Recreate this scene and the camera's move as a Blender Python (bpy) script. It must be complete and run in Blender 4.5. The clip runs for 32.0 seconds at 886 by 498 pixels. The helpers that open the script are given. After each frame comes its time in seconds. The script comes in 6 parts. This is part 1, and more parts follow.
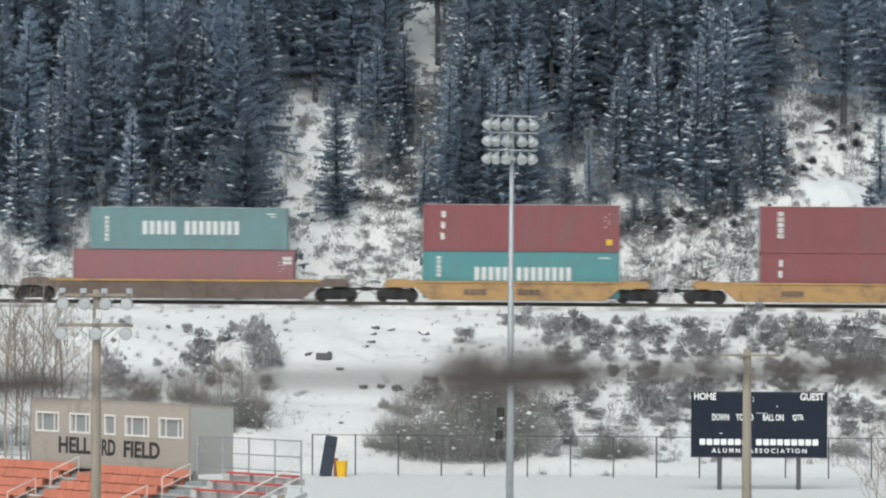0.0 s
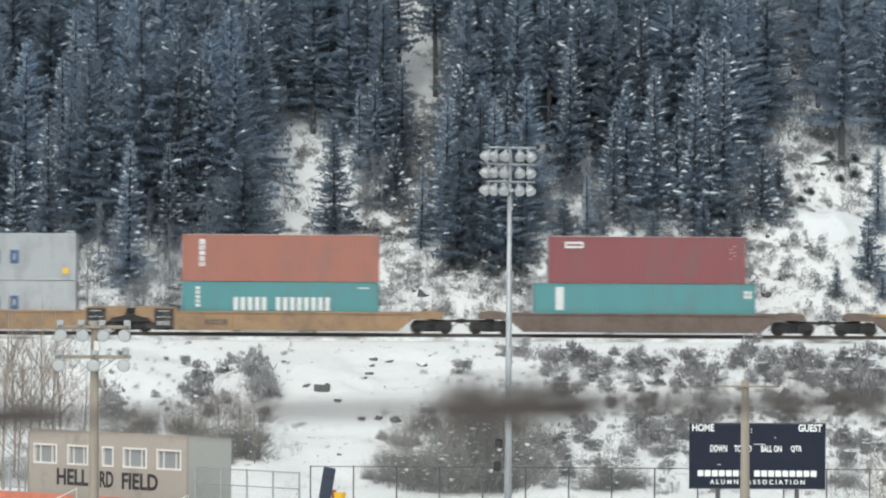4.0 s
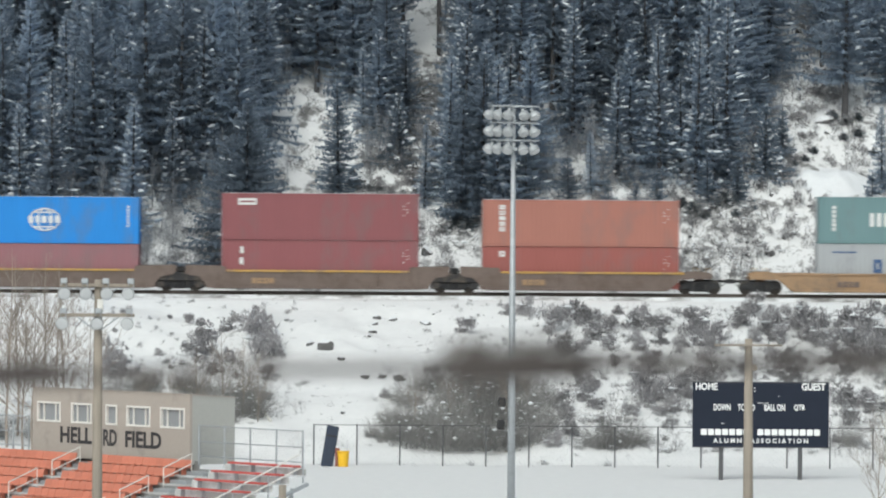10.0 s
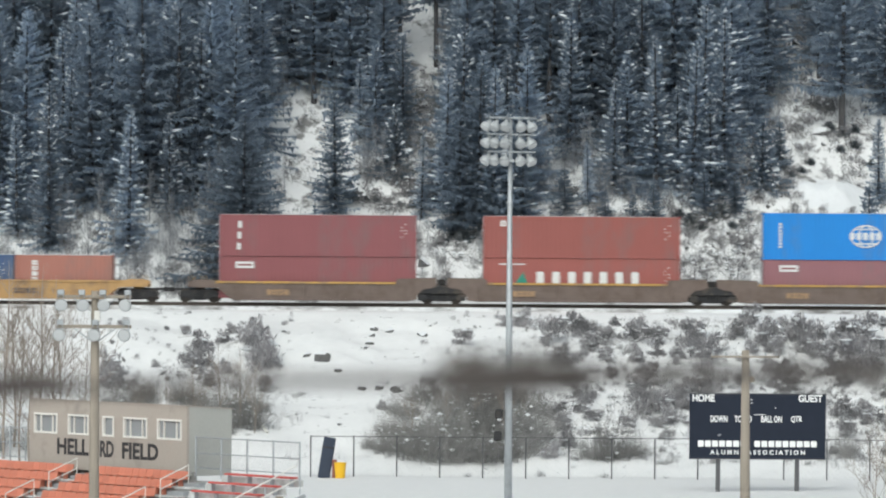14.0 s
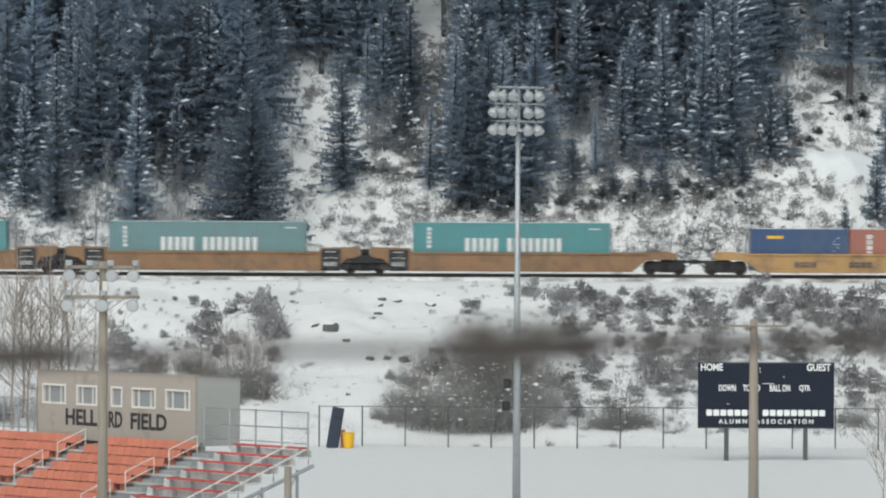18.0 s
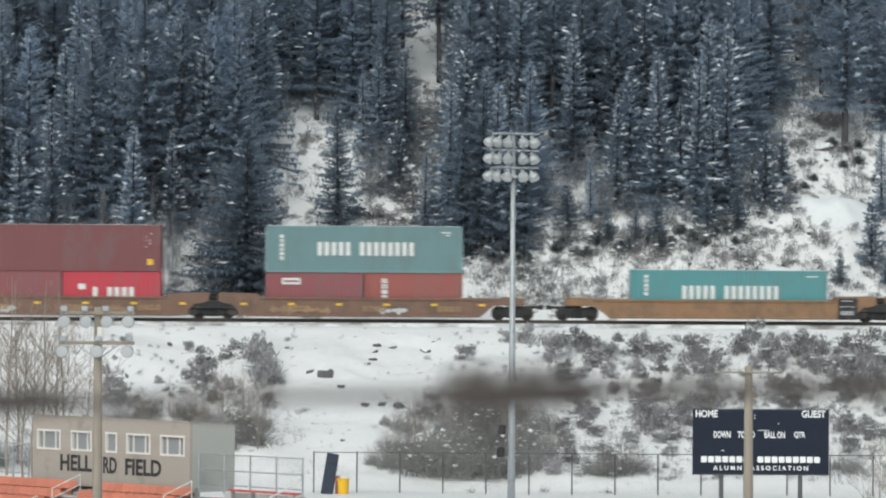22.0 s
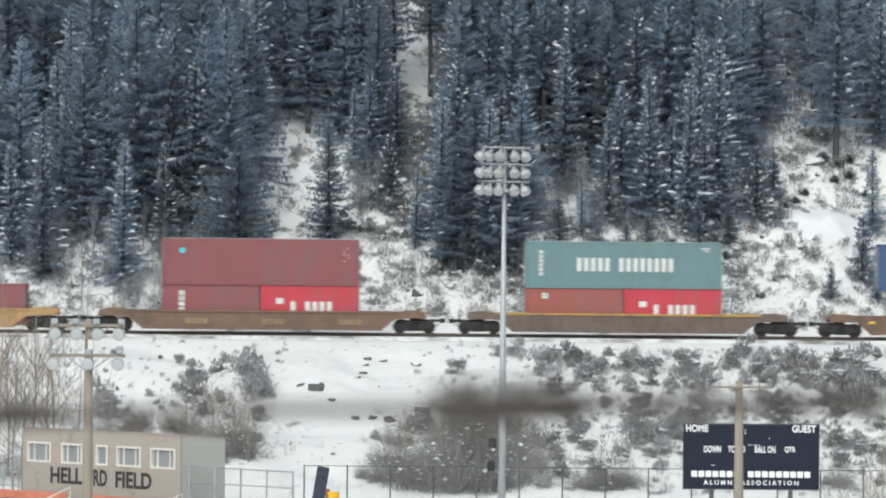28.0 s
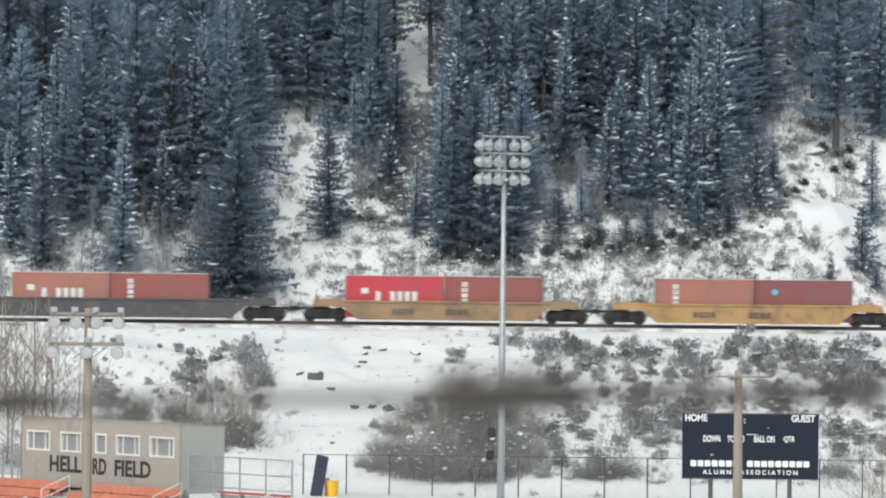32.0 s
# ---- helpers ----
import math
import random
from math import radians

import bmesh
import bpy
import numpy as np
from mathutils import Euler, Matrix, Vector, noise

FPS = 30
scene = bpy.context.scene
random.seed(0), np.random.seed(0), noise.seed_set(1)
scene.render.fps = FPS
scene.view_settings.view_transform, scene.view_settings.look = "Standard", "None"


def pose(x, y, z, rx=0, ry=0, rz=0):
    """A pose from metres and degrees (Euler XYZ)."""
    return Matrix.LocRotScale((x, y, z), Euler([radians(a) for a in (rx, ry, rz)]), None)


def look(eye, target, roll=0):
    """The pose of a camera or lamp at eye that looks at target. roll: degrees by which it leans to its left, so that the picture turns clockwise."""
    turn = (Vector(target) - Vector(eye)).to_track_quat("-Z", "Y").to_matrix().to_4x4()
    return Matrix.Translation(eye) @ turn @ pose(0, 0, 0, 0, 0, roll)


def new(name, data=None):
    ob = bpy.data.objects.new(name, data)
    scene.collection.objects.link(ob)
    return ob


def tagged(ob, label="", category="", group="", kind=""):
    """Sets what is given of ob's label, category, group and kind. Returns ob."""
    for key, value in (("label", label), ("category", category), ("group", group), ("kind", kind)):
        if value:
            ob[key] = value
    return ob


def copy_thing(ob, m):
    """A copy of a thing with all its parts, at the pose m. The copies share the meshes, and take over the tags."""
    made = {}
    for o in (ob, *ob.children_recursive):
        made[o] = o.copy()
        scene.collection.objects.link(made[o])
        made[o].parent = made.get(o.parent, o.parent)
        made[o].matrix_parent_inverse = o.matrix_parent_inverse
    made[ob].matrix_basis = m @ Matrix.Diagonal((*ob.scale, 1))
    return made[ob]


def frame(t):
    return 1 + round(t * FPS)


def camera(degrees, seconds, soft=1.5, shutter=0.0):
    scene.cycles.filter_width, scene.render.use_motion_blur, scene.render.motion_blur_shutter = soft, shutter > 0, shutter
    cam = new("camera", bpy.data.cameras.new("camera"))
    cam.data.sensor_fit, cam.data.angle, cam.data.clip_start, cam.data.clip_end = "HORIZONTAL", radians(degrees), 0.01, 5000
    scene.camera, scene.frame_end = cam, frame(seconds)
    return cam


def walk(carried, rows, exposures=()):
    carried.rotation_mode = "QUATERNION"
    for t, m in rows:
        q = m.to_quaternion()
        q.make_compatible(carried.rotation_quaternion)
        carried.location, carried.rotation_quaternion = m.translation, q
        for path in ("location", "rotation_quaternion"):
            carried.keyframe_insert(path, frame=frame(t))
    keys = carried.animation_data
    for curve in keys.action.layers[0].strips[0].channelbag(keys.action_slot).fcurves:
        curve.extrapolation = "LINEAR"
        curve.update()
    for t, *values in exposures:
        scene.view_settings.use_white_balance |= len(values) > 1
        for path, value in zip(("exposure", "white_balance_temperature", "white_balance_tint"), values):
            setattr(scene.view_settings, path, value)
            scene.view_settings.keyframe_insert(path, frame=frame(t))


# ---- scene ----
# The camera stands on a rise with a long lens; it only turns a little in the hand.
EYE_Z = 14.6
LENS = 9.0
cam = camera(LENS, 32.0, soft=2.05, shutter=0.5)
cam.data.dof.use_dof = True
cam.data.dof.focus_distance = 300.0
cam.data.dof.aperture_fstop = 5.0
# seconds, turn to the left, turn upwards, lean (degrees from the first pose)
TURNS = [
    (0, 0.0000, 0.0000, 0.0000), (0.5, -0.0110, 0.0390, -0.0310), (1, 0.0143, 0.0217, -0.0250),
    (1.5, 0.0319, 0.1076, -0.0204), (2, 0.0188, 0.2001, -0.0702), (2.5, 0.0074, 0.2717, -0.0951),
    (3, -0.0090, 0.3035, -0.0426), (3.5, -0.0254, 0.3314, -0.0421), (5.5, 0.0008, 0.2641, -0.0686),
    (6, 0.0008, 0.2951, -0.0243), (6.5, 0.0209, 0.2056, 0.0483), (7, 0.0337, 0.1569, 0.0420),
    (7.5, 0.0450, 0.0841, -0.0231), (8, 0.0625, 0.1183, -0.0298), (8.5, 0.0606, 0.0687, -0.0065),
    (9, 0.0360, -0.0572, -0.0279), (9.5, 0.0228, -0.1120, 0.0610), (10, 0.0152, -0.1012, 0.0037),
    (10.5, 0.0165, -0.0056, -0.0263), (11, 0.0185, 0.0489, -0.0221), (11.5, 0.0243, 0.0573, -0.0016),
    (12, 0.0185, 0.0668, -0.0339), (12.5, 0.0146, -0.0326, -0.0222), (13, 0.0008, -0.0324, -0.0462),
    (13.5, -0.0052, -0.0151, -0.0335), (14, -0.0159, 0.0164, 0.0194), (14.5, -0.0078, -0.0497, -0.0393),
    (16.5, 0.0046, -0.0493, -0.1639), (17, 0.0028, -0.1238, -0.1694), (17.5, 0.0371, -0.2413, -0.1440),
    (18, 0.0644, -0.2918, -0.1176), (18.5, 0.0665, -0.2722, -0.0727), (19, 0.0264, -0.3052, -0.0763),
    (19.5, 0.0162, -0.4389, -0.0725), (20, -0.0007, -0.3200, -0.0859), (20.5, -0.0103, -0.2360, -0.0717),
    (21, 0.0215, -0.0289, -0.1002), (21.5, 0.0073, 0.0821, -0.0995), (22, 0.0138, 0.1782, -0.0336),
    (22.5, 0.0411, 0.2086, -0.0120), (23, 0.0195, 0.2568, 0.1666), (23.5, 0.0246, 0.0646, 0.1967),
    (24, 0.0105, 0.0625, 0.1612), (24.5, 0.0014, 0.1566, 0.1127), (25, 0.0022, 0.2271, 0.1044),
    (25.5, 0.0086, 0.2820, 0.1216), (27.5, -0.0660, 0.3114, 0.1990), (28, -0.0776, 0.3186, 0.1438),
    (28.5, -0.0529, 0.2320, 0.1160), (29, -0.0467, 0.1601, 0.1804), (29.5, -0.0407, 0.1794, 0.1988),
    (30, -0.0616, 0.1486, 0.1990), (30.5, -0.0771, 0.1269, 0.2019), (31, -0.0685, 0.1367, 0.2016),
    (31.5, -0.0919, 0.1502, 0.1806), (32, -0.0819, 0.2075, 0.2386),
]
# the camera's own exposure drifts a little as it tilts
EXPOSURES = [(0.0, 0.0), (3.0, 0.1), (6.0, 0.13), (9.0, 0.06), (13.0, 0.09), (17.0, -0.03), (18.0, -0.13), (19.0, -0.15), (20.0, -0.22), (21.0, -0.16), (23.0, 0.07), (28.0, 0.15), (32.0, 0.13)]
PITCH, LEAN = -0.351, 0.38
walk(cam, [(t, pose(0, 0, EYE_Z, 90 + PITCH + up, -(LEAN + lean), left)) for t, left, up, lean in TURNS],
     exposures=[(t, -0.29 + stops, 6250, 2) for t, stops in EXPOSURES])

# ---- light: a bright overcast winter sky ----
world = bpy.data.worlds.new("overcast")
scene.world = world
world.use_nodes = True
wn, wl = world.node_tree.nodes, world.node_tree.links
sky = wn.new("ShaderNodeTexSky")
sky.sky_type, sky.sun_disc = "NISHITA", False
sky.sun_elevation, sky.sun_rotation = radians(43), radians(198)
sky.air_density, sky.dust_density, sky.ozone_density = 1.0, 4.0, 1.0
cloud = wn.new("ShaderNodeHueSaturation")  # the cloud cover takes most of the blue out of the sky
cloud.inputs["Saturation"].default_value = 0.4
wl.new(sky.outputs[0], cloud.inputs["Color"])
wl.new(cloud.outputs[0], wn["Background"].inputs[0])
wn["Background"].inputs[1].default_value = 0.13
sun_data = bpy.data.lights.new("sun", "SUN")
sun_data.energy, sun_data.angle, sun_data.color = 1.65, radians(80), (1.0, 0.975, 0.94)
sun = new("sun", sun_data)
sun.matrix_world = look((-45, -140, 140), (0, 0, 0))


# ---- materials ----
def material(name, color, rough=0.6, metal=0.0, var=0.15, scale=4.0, bump=0.0, dirt=None, dirt_amount=0.0, dirt_scale=1.2,
             stretch=(1, 1, 1), by_object=0.0, emit=0.0):
    """A surface with a fine and a coarse variation of its colour, stains of another colour, and a fine relief."""
    m = bpy.data.materials.new(name)
    m.use_nodes = True
    n, l = m.node_tree.nodes, m.node_tree.links
    b = n["Principled BSDF"]
    b.inputs["Roughness"].default_value, b.inputs["Metallic"].default_value = rough, metal
    co = n.new("ShaderNodeTexCoord")
    mp = n.new("ShaderNodeMapping")
    mp.inputs["Scale"].default_value = stretch
    l.new(co.outputs["Object"], mp.inputs[0])
    fine = n.new("ShaderNodeTexNoise")
    fine.inputs["Scale"].default_value, fine.inputs["Detail"].default_value = scale, 5
    l.new(mp.outputs[0], fine.inputs["Vector"])
    mix = n.new("ShaderNodeMix")
    mix.data_type = "RGBA"
    lo, hi = [max(0, c * (1 - var)) for c in color], [min(1, c * (1 + var)) for c in color]
    mix.inputs[6].default_value, mix.inputs[7].default_value = (*lo, 1), (*hi, 1)
    l.new(fine.outputs[0], mix.inputs[0])
    out = mix.outputs[2]
    if dirt:
        coarse = n.new("ShaderNodeTexNoise")
        coarse.inputs["Scale"].default_value, coarse.inputs["Detail"].default_value = dirt_scale, 6
        coarse.inputs["Roughness"].default_value = 0.65
        l.new(mp.outputs[0], coarse.inputs["Vector"])
        ramp = n.new("ShaderNodeMapRange")
        ramp.inputs[1].default_value, ramp.inputs[2].default_value = 0.62 - 0.3 * dirt_amount, 0.78 - 0.25 * dirt_amount
        l.new(coarse.outputs[0], ramp.inputs[0])
        mix2 = n.new("ShaderNodeMix")
        mix2.data_type = "RGBA"
        mix2.inputs[7].default_value = (*dirt, 1)
        l.new(ramp.outputs[0], mix2.inputs[0])
        l.new(out, mix2.inputs[6])
        out = mix2.outputs[2]
    if by_object:
        info = n.new("ShaderNodeObjectInfo")
        hsv = n.new("ShaderNodeHueSaturation")
        span = n.new("ShaderNodeMapRange")
        span.inputs[3].default_value, span.inputs[4].default_value = 1 - by_object, 1 + by_object
        l.new(info.outputs["Random"], span.inputs[0])
        l.new(span.outputs[0], hsv.inputs["Value"])
        l.new(out, hsv.inputs["Color"])
        out = hsv.outputs[0]
    l.new(out, b.inputs["Base Color"])
    if bump:
        bp = n.new("ShaderNodeBump")
        bp.inputs["Strength"].default_value, bp.inputs["Distance"].default_value = 0.6, bump
        l.new(fine.outputs[0], bp.inputs["Height"])
        l.new(bp.outputs[0], b.inputs["Normal"])
    if emit:
        b.inputs["Emission Color"].default_value = (*color, 1)
        b.inputs["Emission Strength"].default_value = emit
    return m


def snow_ground_material():
    m = bpy.data.materials.new("snowy_ground")
    m.use_nodes = True
    n, l = m.node_tree.nodes, m.node_tree.links
    b = n["Principled BSDF"]
    b.inputs["Roughness"].default_value = 0.75
    geo = n.new("ShaderNodeNewGeometry")
    sep = n.new("ShaderNodeSeparateXYZ")
    l.new(geo.outputs["Position"], sep.inputs[0])
    big = n.new("ShaderNodeTexNoise")
    big.inputs["Scale"].default_value, big.inputs["Detail"].default_value = 0.55, 8
    big.inputs["Roughness"].default_value = 0.7
    small = n.new("ShaderNodeTexNoise")
    small.inputs["Scale"].default_value, small.inputs["Detail"].default_value = 1.6, 6
    l.new(geo.outputs["Position"], big.inputs["Vector"])
    l.new(geo.outputs["Position"], small.inputs["Vector"])
    # litter, soil and dead grass show through the snow on the banks and under the trees, never on the field
    add = n.new("ShaderNodeMath")
    add.operation = "MULTIPLY_ADD"
    add.inputs[1].default_value = 0.45
    l.new(small.outputs[0], add.inputs[0])
    l.new(big.outputs[0], add.inputs[2])
    hill = n.new("ShaderNodeMapRange")
    hill.inputs[1].default_value, hill.inputs[2].default_value = 355, 358
    hill.inputs[3].default_value, hill.inputs[4].default_value = -0.06, 0.035
    l.new(sep.outputs[1], hill.inputs[0])
    more = n.new("ShaderNodeMath")
    l.new(add.outputs[0], more.inputs[0])
    l.new(hill.outputs[0], more.inputs[1])
    thr = n.new("ShaderNodeMapRange")
    thr.inputs[1].default_value, thr.inputs[2].default_value = 0.79, 0.9
    l.new(more.outputs[0], thr.inputs[0])
    bank = n.new("ShaderNodeMapRange")
    bank.inputs[1].default_value, bank.inputs[2].default_value = 316, 322
    l.new(sep.outputs[1], bank.inputs[0])
    mul = n.new("ShaderNodeMath")
    mul.operation = "MULTIPLY"
    l.new(thr.outputs[0], mul.inputs[0])
    l.new(bank.outputs[0], mul.inputs[1])
    snow = n.new("ShaderNodeMix")
    snow.data_type = "RGBA"
    snow.inputs[6].default_value, snow.inputs[7].default_value = (0.69, 0.69, 0.692, 1), (0.8, 0.798, 0.796, 1)
    l.new(small.outputs[0], snow.inputs[0])
    soil = n.new("ShaderNodeMix")
    soil.data_type = "RGBA"
    soil.inputs[6].default_value, soil.inputs[7].default_value = (0.12, 0.118, 0.118, 1), (0.3, 0.292, 0.288, 1)
    l.new(small.outputs[0], soil.inputs[0])
    mix = n.new("ShaderNodeMix")
    mix.data_type = "RGBA"
    l.new(mul.outputs[0], mix.inputs[0])
    l.new(snow.outputs[2], mix.inputs[6])
    l.new(soil.outputs[2], mix.inputs[7])
    l.new(mix.outputs[2], b.inputs["Base Color"])
    bp = n.new("ShaderNodeBump")
    bp.inputs["Strength"].default_value, bp.inputs["Distance"].default_value = 0.5, 0.12
    l.new(add.outputs[0], bp.inputs["Height"])
    l.new(bp.outputs[0], b.inputs["Normal"])
    return m


SNOW_GROUND = snow_ground_material()
SNOW = material("snow_clump", (0.72, 0.73, 0.745), 0.8, var=0.06, scale=3, bump=0.02)
# Greyer than the other snow: the dulling by haze is in its colour.
BOUGH_SNOW = material("hazed_bough_snow", (0.62, 0.65, 0.68), 0.85, var=0.18, scale=2, bump=0.02)


def leafy(m, share=0.5):
    """Thin needles and twigs let part of the light through."""
    n, l = m.node_tree.nodes, m.node_tree.links
    b, out = n["Principled BSDF"], n["Material Output"]
    tr, mix = n.new("ShaderNodeBsdfTranslucent"), n.new("ShaderNodeMixShader")
    l.new(b.inputs["Base Color"].links[0].from_socket, tr.inputs["Color"])
    mix.inputs[0].default_value = share
    l.new(b.outputs[0], mix.inputs[1])
    l.new(tr.outputs[0], mix.inputs[2])
    l.new(mix.outputs[0], out.inputs["Surface"])
    return m


# Haze over the forest is put into this needle colour: paler and bluer.
NEEDLES = leafy(material("hazed_spruce_needles", (0.39, 0.46, 0.545), 0.85, var=0.16, scale=0.9, by_object=0.2, dirt=(0.41, 0.46, 0.52), dirt_amount=0.5, dirt_scale=0.7), 0.8)
# Darker copy for the nearest trees; less haze is painted into it.
DARK_NEEDLES = leafy(material("less_hazed_needles", (0.235, 0.285, 0.345), 0.85, var=0.2, scale=0.9, by_object=0.15), 0.6)
# Darkest copy: shade is put into the colour of the low spruces.
SHADE_NEEDLES = leafy(material("shade_spruce_needles", (0.16, 0.185, 0.205), 0.85, var=0.2, scale=0.9, by_object=0.15), 0.5)
BARK = material("spruce_bark", (0.085, 0.082, 0.085), 0.9, var=0.3, scale=6, bump=0.02)
TWIGS = material("bare_twigs", (0.26, 0.256, 0.26), 0.9, var=0.35, scale=2, by_object=0.3)
# Twig colour lifted to pale grey to imitate mist among the trees.
HAZE_TWIGS = leafy(material("hazed_twigs", (0.4, 0.41, 0.435), 0.9, var=0.25, scale=1.5, by_object=0.25), 0.4)
PALE_TWIGS = material("willow_twigs", (0.27, 0.264, 0.258), 0.9, var=0.3, scale=2, by_object=0.25)
POPLAR = material("poplar_twigs", (0.3, 0.255, 0.22), 0.9, var=0.3, scale=2, by_object=0.15)
JUNIPER = leafy(material("juniper", (0.4, 0.39, 0.4), 0.9, var=0.35, scale=2, by_object=0.25), 0.3)
ROCK = material("grey_rock", (0.11, 0.108, 0.108), 0.9, var=0.35, scale=2.5, bump=0.05)
STEEL_RAIL = material("rail_steel", (0.09, 0.075, 0.065), 0.6, 0.4, var=0.2)
BALLAST = material("ballast", (0.2, 0.19, 0.18), 0.9, var=0.5, scale=9, bump=0.04, dirt=(0.8, 0.81, 0.82), dirt_amount=0.9, dirt_scale=0.5)
TIE = material("tie_wood", (0.1, 0.085, 0.07), 0.9, var=0.3, scale=5)
BLACK_IRON = material("black_iron", (0.028, 0.028, 0.03), 0.7, 0.2, var=0.4, scale=5, dirt=(0.1, 0.08, 0.065), dirt_amount=0.35)
WHEEL_STEEL = material("wheel_steel", (0.06, 0.052, 0.047), 0.6, 0.5, var=0.3)
GALVANISED = material("galvanised_steel", (0.42, 0.44, 0.46), 0.5, 0.5, var=0.12, scale=3, dirt=(0.3, 0.31, 0.32), dirt_amount=0.3)
WIRE = material("fence_wire", (0.2, 0.2, 0.21), 0.6, 0.4, var=0.1)
DARK_POST = material("fence_post", (0.1, 0.1, 0.105), 0.6, 0.3, var=0.2)
POLE_WOOD = material("weathered_pole_wood", (0.3, 0.26, 0.215), 0.85, var=0.25, scale=3, stretch=(5, 5, 0.25), bump=0.01)
LAMP_SHELL = material("lamp_shell", (0.46, 0.48, 0.49), 0.4, 0.3, var=0.08)
LAMP_LENS = material("lamp_lens", (0.5, 0.51, 0.52), 0.2, var=0.05)
BOARD = material("scoreboard_paint", (0.02, 0.025, 0.04), 0.8, var=0.15, scale=1.5)
BOARD.node_tree.nodes["Principled BSDF"].inputs["Specular IOR Level"].default_value = 0.2
WHITE_PAINT = material("white_lettering", (0.8, 0.8, 0.8), 0.6, var=0.05)
FRAME_WHITE = material("window_frame_white", (0.72, 0.7, 0.66), 0.5, var=0.04)
STUCCO = material("beige_siding", (0.4, 0.355, 0.315), 0.85, var=0.06, scale=6, bump=0.01, dirt=(0.3, 0.27, 0.24), dirt_amount=0.25, dirt_scale=0.7)
STUCCO_SIDE = material("grey_siding", (0.42, 0.42, 0.395), 0.85, var=0.06, scale=6, bump=0.01)
GLASS = material("dim_window_glass", (0.27, 0.28, 0.29), 0.12, var=0.1, scale=1.5)
DARK_LETTER = material("dark_lettering", (0.035, 0.033, 0.036), 0.7, var=0.1)
SEAT_ORANGE = material("orange_seat", (0.56, 0.2, 0.13), 0.55, var=0.1, scale=3, by_object=0.08, dirt=(0.62, 0.3, 0.22), dirt_amount=0.2)
PLANK_RED = material("red_bench_plank", (0.5, 0.085, 0.07), 0.55, var=0.12, scale=3)
CONCRETE_GREY = material("grey_tread", (0.5, 0.5, 0.49), 0.8, var=0.15, scale=3, dirt=(0.75, 0.76, 0.77), dirt_amount=0.35)
TREAD_SNOWY = material("snowy_tread", (0.6, 0.6, 0.6), 0.8, var=0.15, scale=3, dirt=(0.8, 0.81, 0.82), dirt_amount=0.7)
# Darker grey than the treads, used on the seat risers and the skirt.
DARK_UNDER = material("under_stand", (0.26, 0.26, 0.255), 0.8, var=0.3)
NAVY_PAD = material("navy_mat", (0.025, 0.035, 0.06), 0.7, var=0.2)
BIN_YELLOW = material("yellow_plastic", (0.78, 0.46, 0.02), 0.5, var=0.08)
BIN_RED = material("red_brown_board", (0.25, 0.1, 0.075), 0.7, var=0.2)
DEAD_LEAF = material("dead_leaf", (0.1, 0.088, 0.08), 0.9, var=0.3)
CABLE = material("dark_branch_bark", (0.075, 0.064, 0.06), 0.9, var=0.3)

# The tan is muted; haze is put into its colour.
CAR_PAINT = {
    "yellow": material("car_yellow", (0.41, 0.25, 0.105), 0.7, var=0.15, scale=2, dirt=(0.2, 0.13, 0.085), dirt_amount=0.35, dirt_scale=0.8),
    "tan": material("car_tan", (0.31, 0.2, 0.115), 0.75, var=0.15, scale=2, dirt=(0.2, 0.14, 0.095), dirt_amount=0.45, dirt_scale=0.8),
    "ochre": material("car_ochre", (0.25, 0.145, 0.08), 0.75, var=0.15, scale=2, dirt=(0.17, 0.11, 0.07), dirt_amount=0.45, dirt_scale=0.8),
    "brown": material("car_brown", (0.145, 0.11, 0.095), 0.8, var=0.2, scale=2, dirt=(0.11, 0.08, 0.065), dirt_amount=0.45, dirt_scale=0.8),
    "rust": material("car_rust", (0.18, 0.108, 0.08), 0.8, var=0.2, scale=2, dirt=(0.13, 0.09, 0.07), dirt_amount=0.4, dirt_scale=0.6),
    "grey": material("car_grey", (0.075, 0.072, 0.078), 0.7, var=0.2, scale=2, dirt=(0.13, 0.11, 0.1), dirt_amount=0.3),
}
SILL_YELLOW = material("sill_yellow", (0.44, 0.265, 0.075), 0.7, var=0.2, scale=3, dirt=(0.25, 0.17, 0.1), dirt_amount=0.4)
# Muted paints: part of the haze is put into these colours.
PAINT = {
    "teal": (0.085, 0.24, 0.255), "green": (0.135, 0.228, 0.24), "maroon": (0.225, 0.07, 0.078), "plum": (0.25, 0.11, 0.125),
    "brick": (0.28, 0.082, 0.07), "orange": (0.34, 0.138, 0.105), "grey": (0.36, 0.375, 0.39), "blue": (0.008, 0.19, 0.56),
    "navy": (0.045, 0.085, 0.185), "red": (0.46, 0.042, 0.065), "dark": (0.165, 0.055, 0.06),
}
BOX_PAINT = {k: material("container_" + k, c, 0.55, var=0.07, scale=1.2, dirt=tuple(0.55 * v + 0.06 for v in c), dirt_amount=0.22,
                         dirt_scale=0.5, stretch=(1, 1, 0.4), by_object=0.06) for k, c in PAINT.items()}
MARK = {"white": material("mark_white", (0.64, 0.645, 0.64), 0.6, var=0.08), "blue": material("mark_blue", (0.05, 0.1, 0.22), 0.6, var=0.08),
        "yellow": material("mark_yellow", (0.75, 0.45, 0.04), 0.6, var=0.08), "green": material("mark_green", (0.03, 0.22, 0.16), 0.6, var=0.08),
        "cyan": material("mark_cyan", (0.1, 0.5, 0.6), 0.6, var=0.08), "black": material("mark_black", (0.03, 0.03, 0.03), 0.6, var=0.08)}


